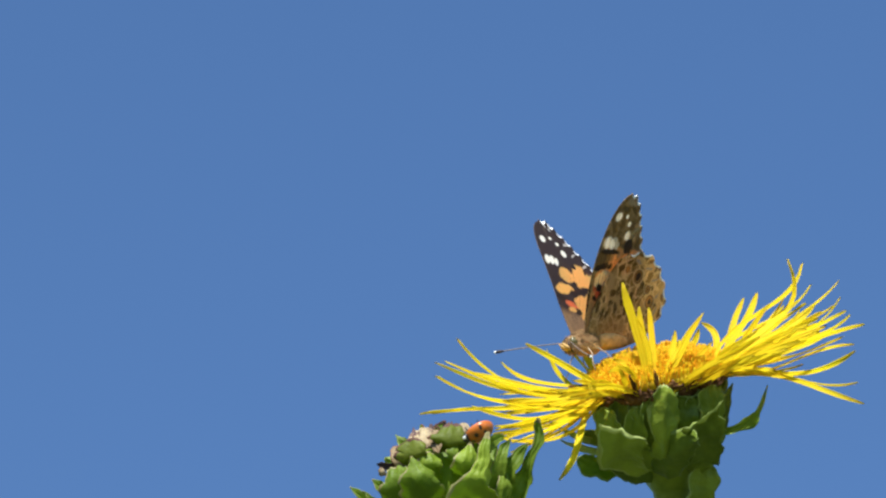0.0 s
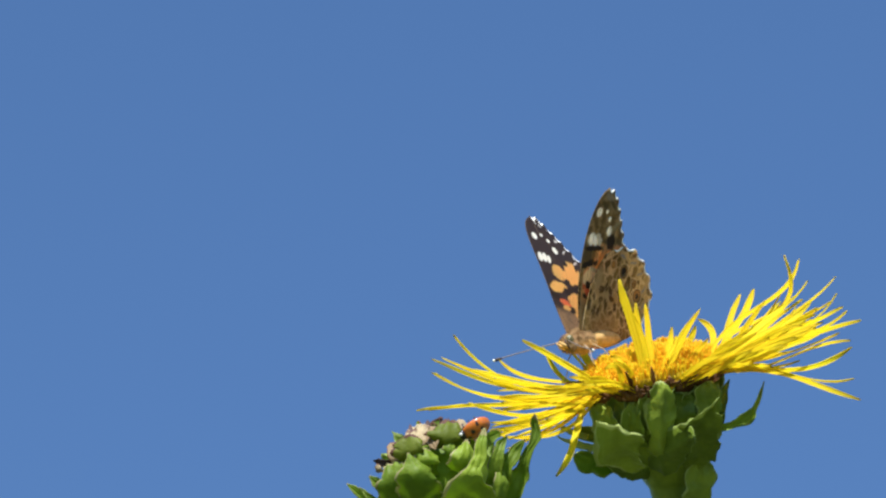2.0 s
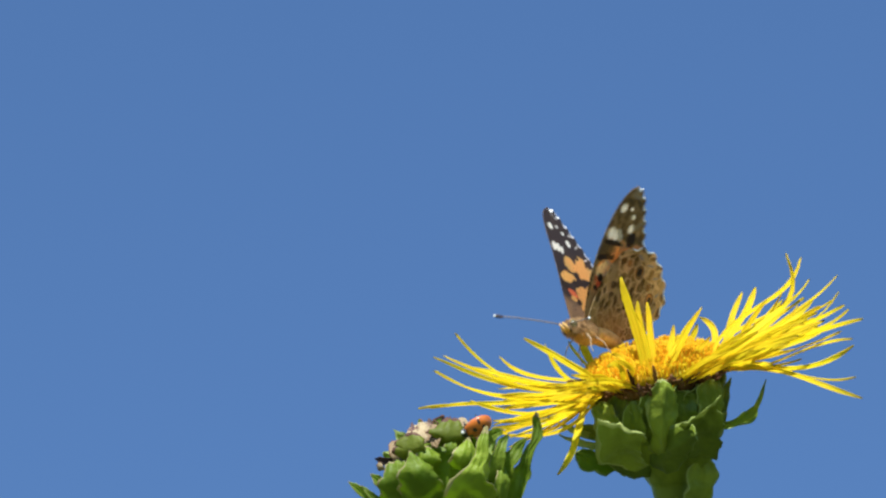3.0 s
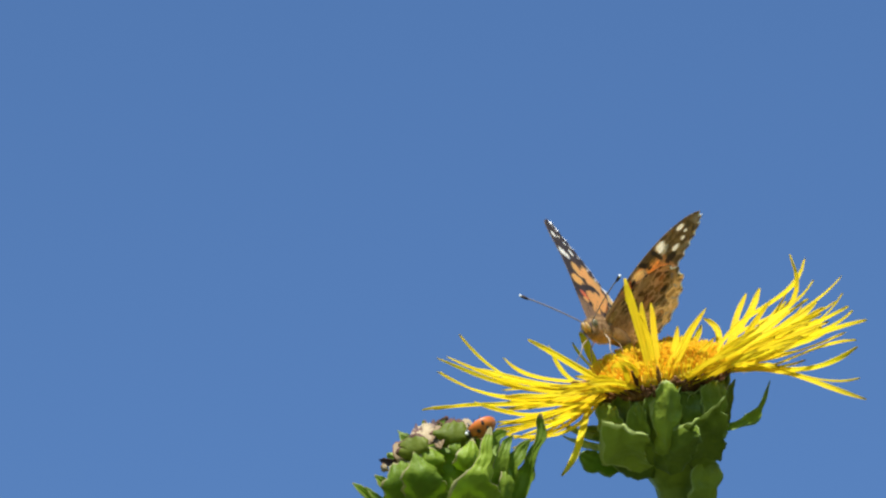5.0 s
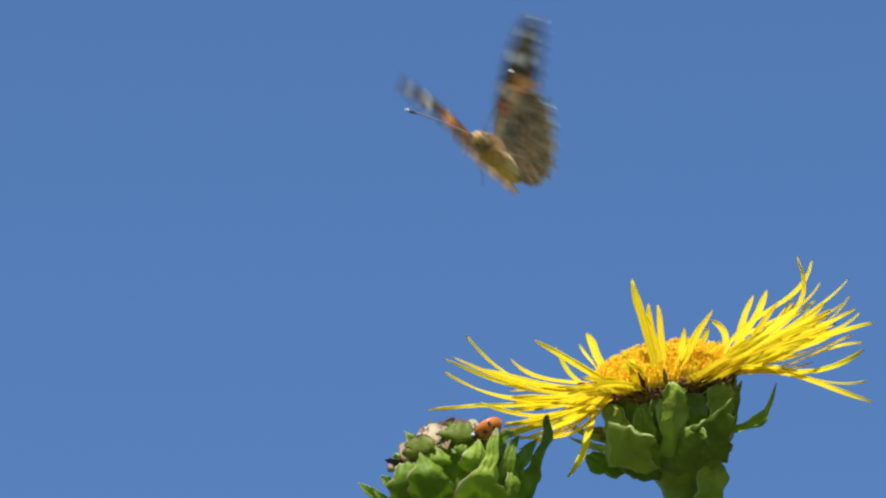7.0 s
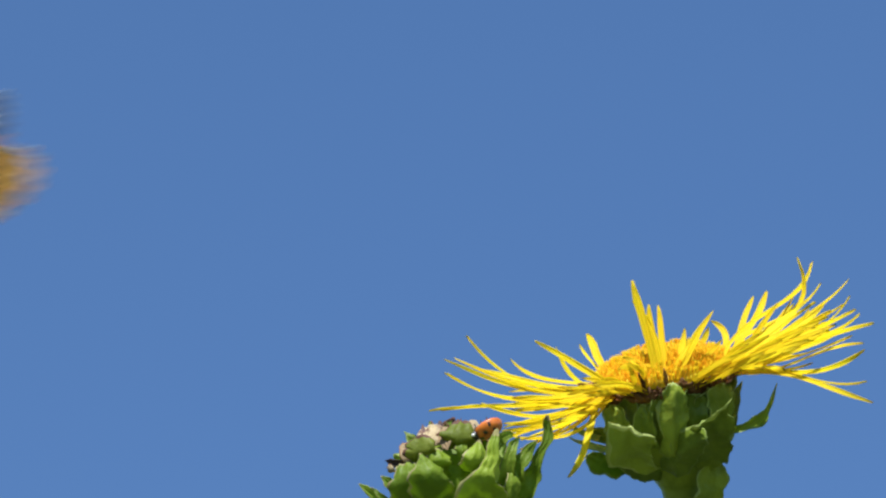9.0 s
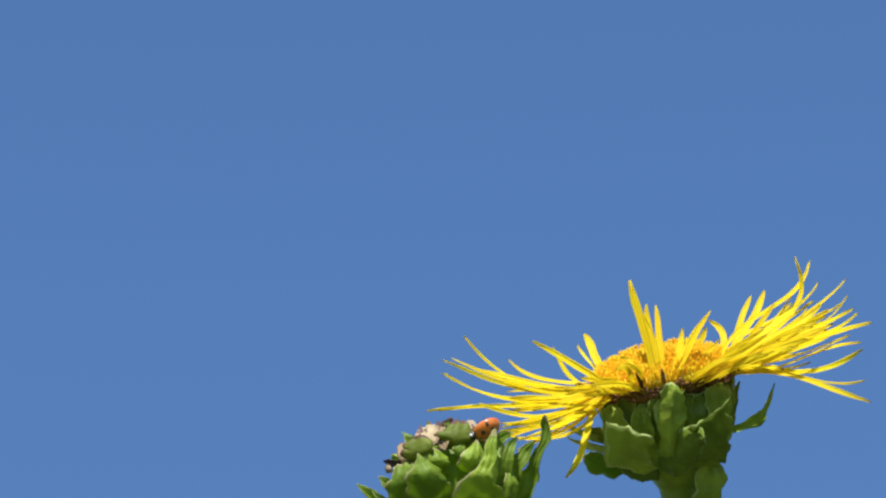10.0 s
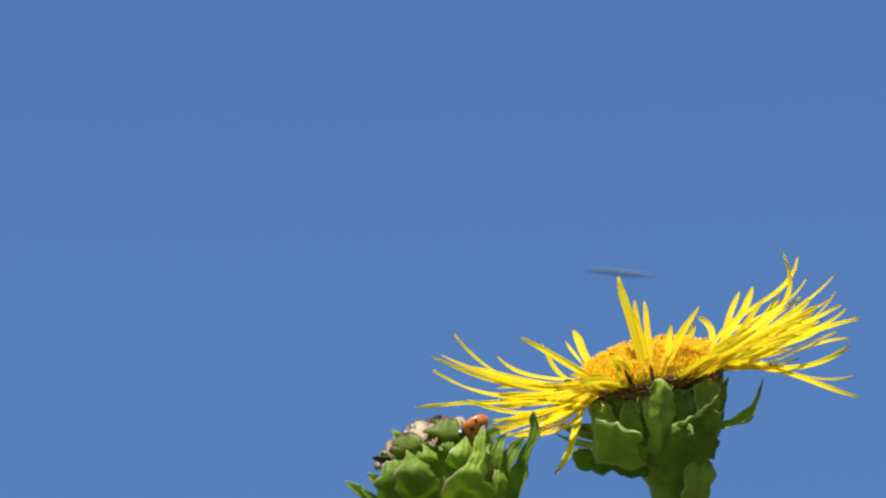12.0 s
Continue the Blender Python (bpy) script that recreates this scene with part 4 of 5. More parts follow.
    frond(flower, rng, [(8.7, -6.4, -13.0), (14.0, -8.3, -11.7), (19.8, -8.4, -13.2), (22.9, -5.6, -4.4)], (0.14, -0.2, -0.97), (0.76, -0.26, -0.61), ((0, 1.4), (0.35, 1.6), (0.56, 2.9), (0.66, 2.7), (0.74, 1.3), (0.88, 0.9), (1, 0.2)), cup=0.35, skin=BUD_GREEN, rim=RIM)
    frond(flower, rng, [(3.3, -7.1, -19.9), (7.2, -10.9, -17.6), (9.6, -11.0, -14.2), (11.9, -9.1, -10.3)], (0.58, 0.31, -0.84), (0.95, 0.46, -0.41), ((0, 5.0), (0.4, 7.0), (0.75, 5.4), (1, 1.0)), cup=-0.3)
    frond(flower, rng, [(0.8, -6.2, -30.5), (3.6, -7.9, -26.9), (7.1, -7.4, -22.8), (7.1, -5.9, -17.7)], (1.04, 0.31, 0.1), (1.02, 0.3, 0.0), ((0, 4.0), (0.35, 6.4), (0.65, 6.6), (0.88, 5.0), (1, 2.2)), cup=0.25, wave=0.9)
    frond(flower, rng, [(-6.1, -10.4, -13.1), (-6.4, -13.1, -9.8), (-6.4, -14.2, -6.4), (-6.0, -12.9, -3.4)], (0.99, -0.12, -0.15), (0.99, -0.12, -0.15), ((0, 4.5), (0.5, 5.4), (0.8, 4.4), (1, 0.8)), cup=0.2)
    frond(flower, rng, [(-10.6, -8.3, -12.2), (-11.7, -12.0, -9.1), (-12.1, -12.7, -5.6), (-12.1, -11.3, -2.7)], (0.99, -0.41, -0.12), (0.99, -0.41, -0.12), ((0, 5.0), (0.5, 6.2), (0.8, 5.0), (1, 1.0)), cup=0.2)
    frond(flower, rng, [(-3.1, -12.0, -8.6), (-3.7, -14.6, -5.3), (-3.7, -14.8, -2.5), (-1.6, -13.5, 0.3)], (1.02, -0.29, 0.07), (1.04, -0.38, 0.18), ((0, 3.0), (0.4, 3.0), (0.8, 2.2), (1, 0.5)), cup=0.3)
    frond(flower, rng, [(3.8, -11.3, -12.2), (4.2, -13.5, -9.2), (4.6, -14.2, -6.3), (5.3, -12.4, -2.9)], (0.99, -0.02, -0.16), (0.99, 0.08, -0.17), ((0, 4.5), (0.5, 6.0), (0.85, 4.6), (1, 1.5)), cup=0.1)


the_flower = build_flower()
build_flower_bracts(the_flower)


# ---- the bud beside it ----
BUD_POSE = on_stage(2.4, -48.5, 36) @ pose(0, 0, 0, 0, 0, -4) @ pose(0, 0, 0, 16.0, 0, 0) @ pose(0, 0, 0, -90, 0, 0)


def sphere_point(theta, az, r):
    return Vector((math.sin(theta) * math.cos(az), math.sin(theta) * math.sin(az), math.cos(theta))) * r * MM


def bud_bract(bud, rng, theta, az, length, width, lift, bend, skin=BUD_GREEN, rim=RIM, r=10.4, name="bract", cup=-0.15, wave=0.6, nub=0.18, root=0.85, thick=0.0008, square=0.0, horn=0.0):
    """A scale lying on the bud: it grows towards the top and lifts off by some degrees."""
    theta, az = radians(theta), radians(az)
    n = sphere_point(theta, az, r).normalized()
    top = Vector((0, 0, 1))
    up = (top - n * top.dot(n)).normalized()
    vs, fs, slots = leafy(sphere_point(theta, az, r), up, n, length * MM, width * MM, lift, bend, rng, cup, wave, nub, root, thick, square, horn)
    return part(name, mesh_of(name, vs, fs, [skin, rim], True, slots), bud)


def build_bud():
    rng = random.Random(21)
    bud = thing("flower_bud", BUD_POSE, "green scaly flower bud with pale withered petals on its top", "flower bud")
    line = stem_line(BUD_POSE, Vector((0, 0, -8 * MM)), 24, (-0.03, 1.25, 0.0))
    part("stem", mesh_of("stem", *tube(line, [(6.0 + 1.5 * i / 23) * MM for i in range(24)], 12), STEM), bud, "thick green stem")
    part("core", mesh_of("core", *ball((0, 0, 0), 9.4 * MM, 9.4 * MM, 9.2 * MM, 24, 14), BUD_GREEN), bud)
    # the far side
    for theta, count, length, width in ((112, 4, 10.0, 10.5), (86, 4, 8.5, 9.0), (58, 4, 6.5, 7.0), (34, 3, 5.0, 5.6)):
        for i in range(count):
            bud_bract(bud, rng, theta + rng.uniform(-4, 4), 15 + 150 * (i + 0.5) / count + rng.uniform(-6, 6), length, width, 24, -38, BUD_GREEN, BROWN_RIM if theta < 60 else RIM, 9.7, wave=1.5)
    # the near side: broad scales from the lowest up, horned and notched, leaves that stand out,
    # papery petals and dark tips on the top
    frond(bud, rng, [(-4.4, -8.9, -4.0), (-4.8, -15.6, 1.9), (-5.5, -16.4, 6.0), (-7.6, -10.0, 9.6)], (1.0, 0.02, 0.07), (0.99, 0.03, 0.12), ((0, 7.5), (0.3, 9.0), (0.55, 9.0), (0.74, 8.0), (0.86, 4.4), (0.92, 1.2), (1, 0.3)), cup=-0.22)
    frond(bud, rng, [(5.7, -9.3, -3.5), (5.1, -16.2, 3.2), (5.9, -16.4, 8.2), (7.5, -7.2, 14.9)], (0.99, 0.05, 0.16), (0.99, -0.05, 0.19), ((0, 9.5), (0.22, 11.2), (0.4, 9.8), (0.53, 5.6), (0.62, 3.1), (0.8, 2.6), (0.93, 2.0), (1, 0.7)), cup=-0.15)
    frond(bud, rng, [(-9.4, -7.6, -4.8), (-10.6, -12.7, 0.9), (-10.9, -12.6, 4.6), (-10.8, -8.4, 6.8)], (0.99, -0.23, 0.29), (0.98, -0.2, 0.39), ((0, 6.0), (0.4, 7.0), (0.8, 6.4), (1, 5.0)), cup=-0.2, horn=-0.6)
    frond(bud, rng, [(-10.3, -7.2, -3.3), (-11.8, -8.3, 0.2), (-13.3, -7.9, 1.6), (-15.2, -6.6, 2.4)], (0.65, 0.01, 0.77), (0.44, 0.06, 0.95), ((0, 3.0), (0.4, 3.0), (0.75, 2.2), (1, 0.5)), cup=0.3)
    frond(bud, rng, [(-9.5, -6.0, 4.5), (-11.3, -6.8, 5.4), (-12.8, -6.3, 5.3), (-14.7, -4.6, 5.6)], (0.13, -0.01, 1.06), (0.13, -0.01, 1.06), ((0, 2.2), (0.5, 2.0), (0.8, 1.4), (1, 0.3)), cup=0.3, skin=TIP_DARK, rim=TIP_DARK)
    frond(bud, rng, [(-7.3, -6.9, 4.9), (-7.6, -11.4, 8.2), (-7.7, -11.2, 11.0), (-7.4, -7.2, 12.4)], (1.0, -0.27, 0.15), (0.99, -0.26, 0.2), ((0, 5.4), (0.4, 6.6), (0.7, 6.8), (0.87, 5.8), (0.96, 4.0), (1, 2.2)), cup=-0.3, skin=OLD_SCALE, rim=BROWN_RIM)
    frond(bud, rng, [(-3.7, -7.8, 3.5), (-3.9, -12.8, 6.6), (-4.1, -12.6, 9.0), (-4.2, -8.6, 10.4)], (1.0, 0.02, 0.07), (1.0, 0.02, 0.07), ((0, 4.4), (0.5, 5.2), (0.8, 4.4), (0.94, 2.8), (1, 1.0)), cup=-0.3)
    frond(bud, rng, [(-0.3, -4.7, 8.8), (-0.6, -9.4, 11.6), (-0.8, -8.4, 13.8), (-0.6, -3.4, 14.8)], (1.0, 0.02, 0.07), (1.0, 0.02, 0.09), ((0, 6.0), (0.4, 7.2), (0.7, 7.2), (0.88, 5.8), (0.97, 3.8), (1, 2.0)), cup=-0.3, skin=OLD_SCALE, rim=BROWN_RIM)
    frond(bud, rng, [(1.1, -9.0, 8.7), (0.8, -9.5, 10.4), (0.5, -8.2, 11.4), (0.4, -5.4, 11.9)], (1.0, 0.02, 0.07), (1.0, 0.02, 0.07), ((0, 2.6), (0.5, 3.0), (0.85, 2.2), (1, 0.8)), cup=-0.3)
    frond(bud, rng, [(3.5, -8.0, 4.9), (3.4, -13.3, 8.2), (3.3, -13.0, 10.2), (3.1, -8.8, 11.6)], (1.0, 0.12, 0.04), (1.0, 0.12, 0.04), ((0, 5.0), (0.5, 6.0), (0.8, 5.2), (0.94, 3.2), (1, 1.2)), cup=-0.3)
    frond(bud, rng, [(6.7, -4.5, 9.7), (8.1, -5.0, 11.6), (9.6, -3.7, 12.5), (11.4, -1.5, 12.7)], (0.46, -0.24, -0.84), (0.46, -0.24, -0.84), ((0, 2.8), (0.5, 2.4), (0.8, 1.6), (1, 0.3)), cup=0.3)
    frond(bud, rng, [(10.2, -7.4, 3.1), (9.8, -8.3, 7.4), (10.5, -6.3, 10.5), (13.0, -2.6, 12.6)], (0.98, 0.07, 0.26), (0.83, -0.12, -0.43), ((0, 3.6), (0.4, 3.0), (0.75, 2.0), (1, 0.3)), cup=0.35)
    frond(bud, rng, [(11.5, -5.7, 1.9), (11.6, -6.5, 6.2), (13.0, -4.9, 8.2), (15.8, -2.1, 10.7)], (0.97, 0.13, 0.45), (0.75, -0.37, -0.57), ((0, 4.0), (0.4, 3.8), (0.7, 3.0), (0.9, 1.6), (1, 0.3)), cup=0.3)
    frond(bud, rng, [(12.3, -5.5, -4.7), (14.2, -5.9, 1.3), (17.7, -4.3, 6.8), (18.5, 0.6, 16.4)], (0.93, -0.19, -0.3), (1.0, -0.2, 0.03), ((0, 5.4), (0.3, 4.8), (0.48, 4.0), (0.6, 2.5), (0.8, 1.9), (0.94, 1.3), (1, 0.3)), cup=0.4)
    frond(bud, rng, [(11.0, -9.9, -1.7), (11.5, -10.4, 1.8), (11.7, -9.1, 4.6), (10.7, -6.3, 7.1)], (1.0, 0.31, -0.02), (1.0, 0.31, -0.02), ((0, 4.0), (0.5, 3.4), (0.8, 2.4), (1, 0.5)), cup=-0.2)
    frond(bud, rng, [(-11.7, -6.0, -6.3), (-13.8, -6.2, -3.5), (-16.6, -5.7, -1.8), (-20.1, -4.1, 0.2)], (0.54, 0.04, 0.86), (0.54, 0.04, 0.86), ((0, 2.6), (0.4, 2.4), (0.75, 1.6), (1, 0.3)), cup=0.3)
    frond(bud, rng, [(-12.1, -7.6, -4.6), (-13.4, -8.0, -2.5), (-15.1, -6.7, -1.4), (-17.1, -5.3, -0.4)], (0.54, 0.04, 0.86), (0.54, 0.04, 0.86), ((0, 2.0), (0.5, 1.7), (1, 0.3)), cup=0.3)
    frond(bud, rng, [(-7.5, -5.8, 7.0), (-7.9, -7.1, 9.8), (-7.8, -5.0, 11.6), (-6.7, -0.9, 11.5)], (0.99, -0.15, 0.22), (0.99, 0.05, 0.16), ((0, 2.4), (0.5, 2.8), (0.85, 2.4), (1, 1.2)), cup=0.2, skin=DRY, rim=DRY, thick=0.35)
    frond(bud, rng, [(-4.1, -1.6, 12.5), (-4.2, -5.4, 12.0), (-2.9, -8.1, 11.7), (-1.9, -9.0, 10.3)], (-0.98, -0.1, -0.35), (-0.96, -0.16, -0.55), ((0, 3.4), (0.4, 3.0), (0.8, 2.0), (1, 0.5)), cup=-0.2, skin=DRY, rim=DRY, thick=0.35)
    frond(bud, rng, [(-9.9, -7.7, 5.8), (-10.8, -7.8, 7.4), (-11.1, -6.4, 8.6), (-11.1, -3.6, 9.2)], (0.98, -0.31, 0.37), (0.98, -0.12, 0.31), ((0, 2.0), (0.5, 2.4), (0.85, 1.8), (1, 0.8)), cup=0.2, skin=DRY, rim=DARK_DRY, thick=0.35)
    frond(bud, rng, [(-5.2, -6.5, 9.9), (-5.5, -6.6, 11.5), (-5.4, -3.8, 12.2), (-5.1, -0.6, 12.4)], (1.0, 0.02, 0.07), (1.0, 0.02, 0.07), ((0, 3.0), (0.5, 3.4), (0.85, 2.8), (1, 1.2)), cup=0.2, skin=DRY, rim=DRY, thick=0.35)
    frond(bud, rng, [(2.4, -3.9, 11.6), (1.8, -3.6, 12.7), (1.5, -1.5, 13.0), (1.3, 1.7, 13.2)], (1.0, 0.02, 0.07), (1.0, 0.02, 0.07), ((0, 1.6), (0.5, 2.0), (0.85, 1.6), (1, 0.6)), cup=0.2, skin=DRY, rim=DARK_DRY, thick=0.35)
    frond(bud, rng, [(3.4, -1.8, 11.8), (3.2, -2.5, 13.1), (2.9, -1.3, 13.5), (2.1, 1.7, 13.2)], (0.97, 0.13, 0.45), (0.97, 0.13, 0.45), ((0, 1.6), (0.5, 2.0), (0.85, 1.4), (1, 0.6)), cup=0.2, skin=DRY, rim=DRY, thick=0.35)
    frond(bud, rng, [(-7.4, -3.1, 11.0), (-7.6, -2.9, 11.7), (-7.7, -1.8, 12.0), (-7.8, -0.6, 12.4)], (1.0, 0.02, 0.07), (1.0, 0.02, 0.07), ((0, 1.0), (0.6, 0.8), (1, 0.2)), cup=0.2, skin=TIP_DARK, rim=TIP_DARK)
    frond(bud, rng, [(-3.8, -0.9, 11.4), (-4.1, -0.7, 12.1), (-4.3, -0.5, 12.7), (-4.2, 0.6, 13.0)], (1.0, 0.02, 0.07), (1.0, 0.02, 0.07), ((0, 1.3), (0.6, 1.2), (1, 0.5)), cup=0.2, skin=TIP_DARK, rim=TIP_DARK)
    frond(bud, rng, [(-1.2, 1.4, 12.1), (-1.3, 1.5, 12.6), (-1.4, 1.6, 12.9), (-1.5, 1.8, 13.4)], (1.0, 0.02, 0.07), (1.0, 0.02, 0.07), ((0, 1.0), (0.6, 0.8), (1, 0.2)), cup=0.2, skin=TIP_DARK, rim=TIP_DARK)
    frond(bud, rng, [(-13.1, -7.2, 3.8), (-13.5, -7.6, 4.3), (-13.7, -7.5, 4.7), (-13.7, -6.8, 5.3)], (1.0, -0.27, 0.15), (1.0, -0.27, 0.15), ((0, 1.6), (0.6, 1.4), (1, 0.5)), cup=0.2, skin=DRY, rim=BROWN_RIM, thick=0.4)
    return bud


build_bud()


# ---- ladybird ----
def build_ladybird():
    m = on_stage(8.9, -36.6, 45) @ pose(0, 0, 0, 0, 0, 31) @ pose(0, 0, 0, -8, 0, 0) @ pose(0, 0, 0, -58, 0, 180)
    bug = thing("ladybird", m, "orange ladybird with black spots sitting on the bud", "ladybird")
    for side in (1, -1):
        rings = []
        for i in range(13):
            a = math.pi * min(max(i / 12, 0.02), 0.98)
            w, x = math.sin(a), -math.cos(a) * 3.1
            ring = []
            for j in range(9):
                k = math.pi / 2 * j / 8
                ring.append(Vector((x, side * (0.04 + 2.55 * w * math.sin(k)), 2.1 * w ** 0.8 * math.cos(k) + 0.2)) * MM)
            ring.append(Vector((x, side * 0.04, 0.2)) * MM)
            rings.append(ring if side < 0 else ring[::-1])
        part("elytron", mesh_of("elytron", *ring_tube(rings), ELYTRA), bug)
    part("belly", mesh_of("belly", *ball((0, 0, 0.15 * MM), 2.9 * MM, 2.3 * MM, 0.6 * MM), SHELL_BLACK), bug)
    pron = part("pronotum", mesh_of("pronotum", *ball((3.0 * MM, 0, 0.6 * MM), 0.85 * MM, 1.75 * MM, 0.95 * MM), SHELL_BLACK), bug, "black shield")
    head = part("head", mesh_of("head", *ball((3.8 * MM, 0, 0.4 * MM), 0.65 * MM, 1.0 * MM, 0.6 * MM), SHELL_BLACK), bug)
    for side in (1, -1):
        part("white_spot", mesh_of("white_spot", *ball((3.25 * MM, side * 1.25 * MM, 0.85 * MM), 0.45 * MM, 0.4 * MM, 0.4 * MM), SHELL_WHITE), pron)
        part("feeler", mesh_of("feeler", *tube([Vector((4.2, side * 0.5, 0.4)) * MM, Vector((4.8, side * 0.9, 0.5)) * MM, Vector((5.1, side * 1.2, 0.4)) * MM], [0.1 * MM] * 3, 6), SHELL_BLACK), head)
        for x in (1.9, 0.5, -0.9):
            pts = [Vector((x, side * 1.4, 0.0)) * MM, Vector((x + 0.2, side * 1.6, -0.5)) * MM, Vector((x + 0.1, side * 1.6, -1.2)) * MM]
            part("leg", mesh_of("leg", *tube(pts, [0.22 * MM, 0.18 * MM, 0.1 * MM], 6), SHELL_BLACK), bug)


build_ladybird()


# ---- butterfly ----
def spline(knots, per=6):
    """Smooth closed line through a few outline knots."""
    out, n = [], len(knots)
    for i in range(n):
        p0, p1, p2, p3 = (Vector((*knots[(i + k) % n], 0)) for k in (-1, 0, 1, 2))
        for j in range(per):
            s = j / per
            out.append(0.5 * ((2 * p1) + (p2 - p0) * s + (2 * p0 - 5 * p1 + 4 * p2 - p3) * s * s + (3 * p1 - p0 - 3 * p2 + p3) * s ** 3))
    return out


FORE_KNOTS = ((1.8, 0.0), (4.6, 7.0), (5.8, 13.0), (6.6, 19.0), (6.9, 24.0), (6.4, 28.2), (5.0, 31.0), (2.8, 32.0), (0.6, 31.0), (-1.5, 29.0), (-3.4, 26.9), (-5.4, 24.6), (-7.4, 22.2), (-9.4, 19.2), (-10.4, 16.0), (-7.6, 10.0), (-4.0, 3.5), (-1.5, 0.0))
HIND_KNOTS = ((1.0, 0.0), (1.8, 5.0), (1.2, 10.5), (-0.2, 15.4), (-2.2, 18.8), (-5.8, 20.9), (-10.0, 21.9), (-14.2, 20.8), (-17.6, 18.5), (-20.4, 15.2), (-20.8, 11.8), (-19.4, 8.0), (-16.0, 4.0), (-10.0, 0.8), (-5.0, -0.5))


def wing_mesh(name, knots, side, up_mat, low_mat, margin, scallop, bow, drop):
    """A wing with an upper and an under face, a scalloped margin and a chequered pale fringe."""
    line = spline(knots, 8)
    n = len(line)
    a, b = margin
    centre = Vector((sum(p.x for p in line) / n, sum(p.y for p in line) / n, 0))
    fringe = []
    for i in range(n):
        q = i / 8
        if a <= q <= b:
            s = (q - a) / (b - a)
            wave = math.cos(s * scallop * TAU)
            line[i] = line[i] + (line[i] - centre).normalized() * 0.38 * wave
            if wave < 0.45:
                fringe.append(i)

    def shape(p):
        return Vector((p.x, side * p.y, drop + bow * math.sin(min(p.y, 30) / 30 * math.pi) - 0.0012 * (p.x + 4) ** 2)) * MM

    rings = [[shape(centre + (p - centre) * k) for p in line] for k in (1.0, 0.955, 0.8, 0.55, 0.3)]
    thick = Vector((0, 0, -0.09 * MM))
    vs, fs, slots = [], [], []
    for top in (True, False):
        off = len(vs)
        for r in rings:
            vs += [p if top else p + thick for p in r]
        vs.append(shape(centre) if top else shape(centre) + thick)
        flip = (side > 0) == top
        for i in range(len(rings) - 1):
            for j in range(n):
                k = (j + 1) % n
                q = (off + i * n + j, off + i * n + k, off + (i + 1) * n + k, off + (i + 1) * n + j)
                fs.append(q[::-1] if flip else q)
                slots.append(2 if i == 0 and j in fringe else (0 if top else 1))
        last = off + (len(rings) - 1) * n
        for j in range(n):
            q = (last + j, last + (j + 1) % n, off + len(rings) * n)
            fs.append(q[::-1] if flip else q)
            slots.append(0 if top else 1)
        if top:
            half = len(vs)
    for j in range(n):
        k = (j + 1) % n
        fs.append((j, k, half + k, half + j) if side > 0 else (j, half + j, half + k, k))
        slots.append(2 if j in fringe else 1)
    return mesh_of(name, vs, fs, [up_mat, low_mat, FRINGE], True, slots), line, shape


def wing_veins(wing, line, shape, root, ends, material):
    """Fine raised ribs running out to the margin on both faces."""
    for i in ends:
        tip = line[i] + (root - line[i]) * 0.03
        mid = (root + tip) * 0.5 + Vector((0.4, 0.0, 0))
        pts = [shape(p) + Vector((0, 0, -0.045 * MM)) for p in bezier(root, mid, tip, 7)]
        part("vein", mesh_of("vein", *tube(pts, [0.060 * MM - 0.001 * MM * k for k in range(7)], 5), material), wing)


HINGE = 1.2


def furry(pieces_of, rng, count, hair, material, name, parent, label=""):
    """Short tapering hairs on an ellipsoid (centre, radii)."""
    centre, radii = pieces_of
    vs, fs = [], []
    for i in range(count):
        z = 1 - 2 * (i + 0.5) / count
        a = i * 2.399963
        w = math.sqrt(1 - z * z)
        nrm = Vector((z, w * math.cos(a), w * math.sin(a)))
        p = Vector(centre) + Vector((nrm.x * radii[0], nrm.y * radii[1], nrm.z * radii[2]))
        d = (nrm + Vector((-0.7, 0, 0)) + Vector((rng.uniform(-.4, .4), rng.uniform(-.4, .4), rng.uniform(-.4, .4)))).normalized()
        s = d.cross(Vector((0.2, 0.5, 0.8))).normalized() * 0.07 * MM
        q = d.cross(s).normalized() * 0.07 * MM
        k = len(vs)
        vs += [p + s, p - s * 0.5 + q, p - s * 0.5 - q, p + d * hair * MM * rng.uniform(0.6, 1.2)]
        fs += [(k, k + 1, k + 3), (k + 1, k + 2, k + 3), (k + 2, k, k + 3)]
    ob = part(name, mesh_of(name, vs, fs, material, False), parent, label)
    tagged(ob, kind="stuff")


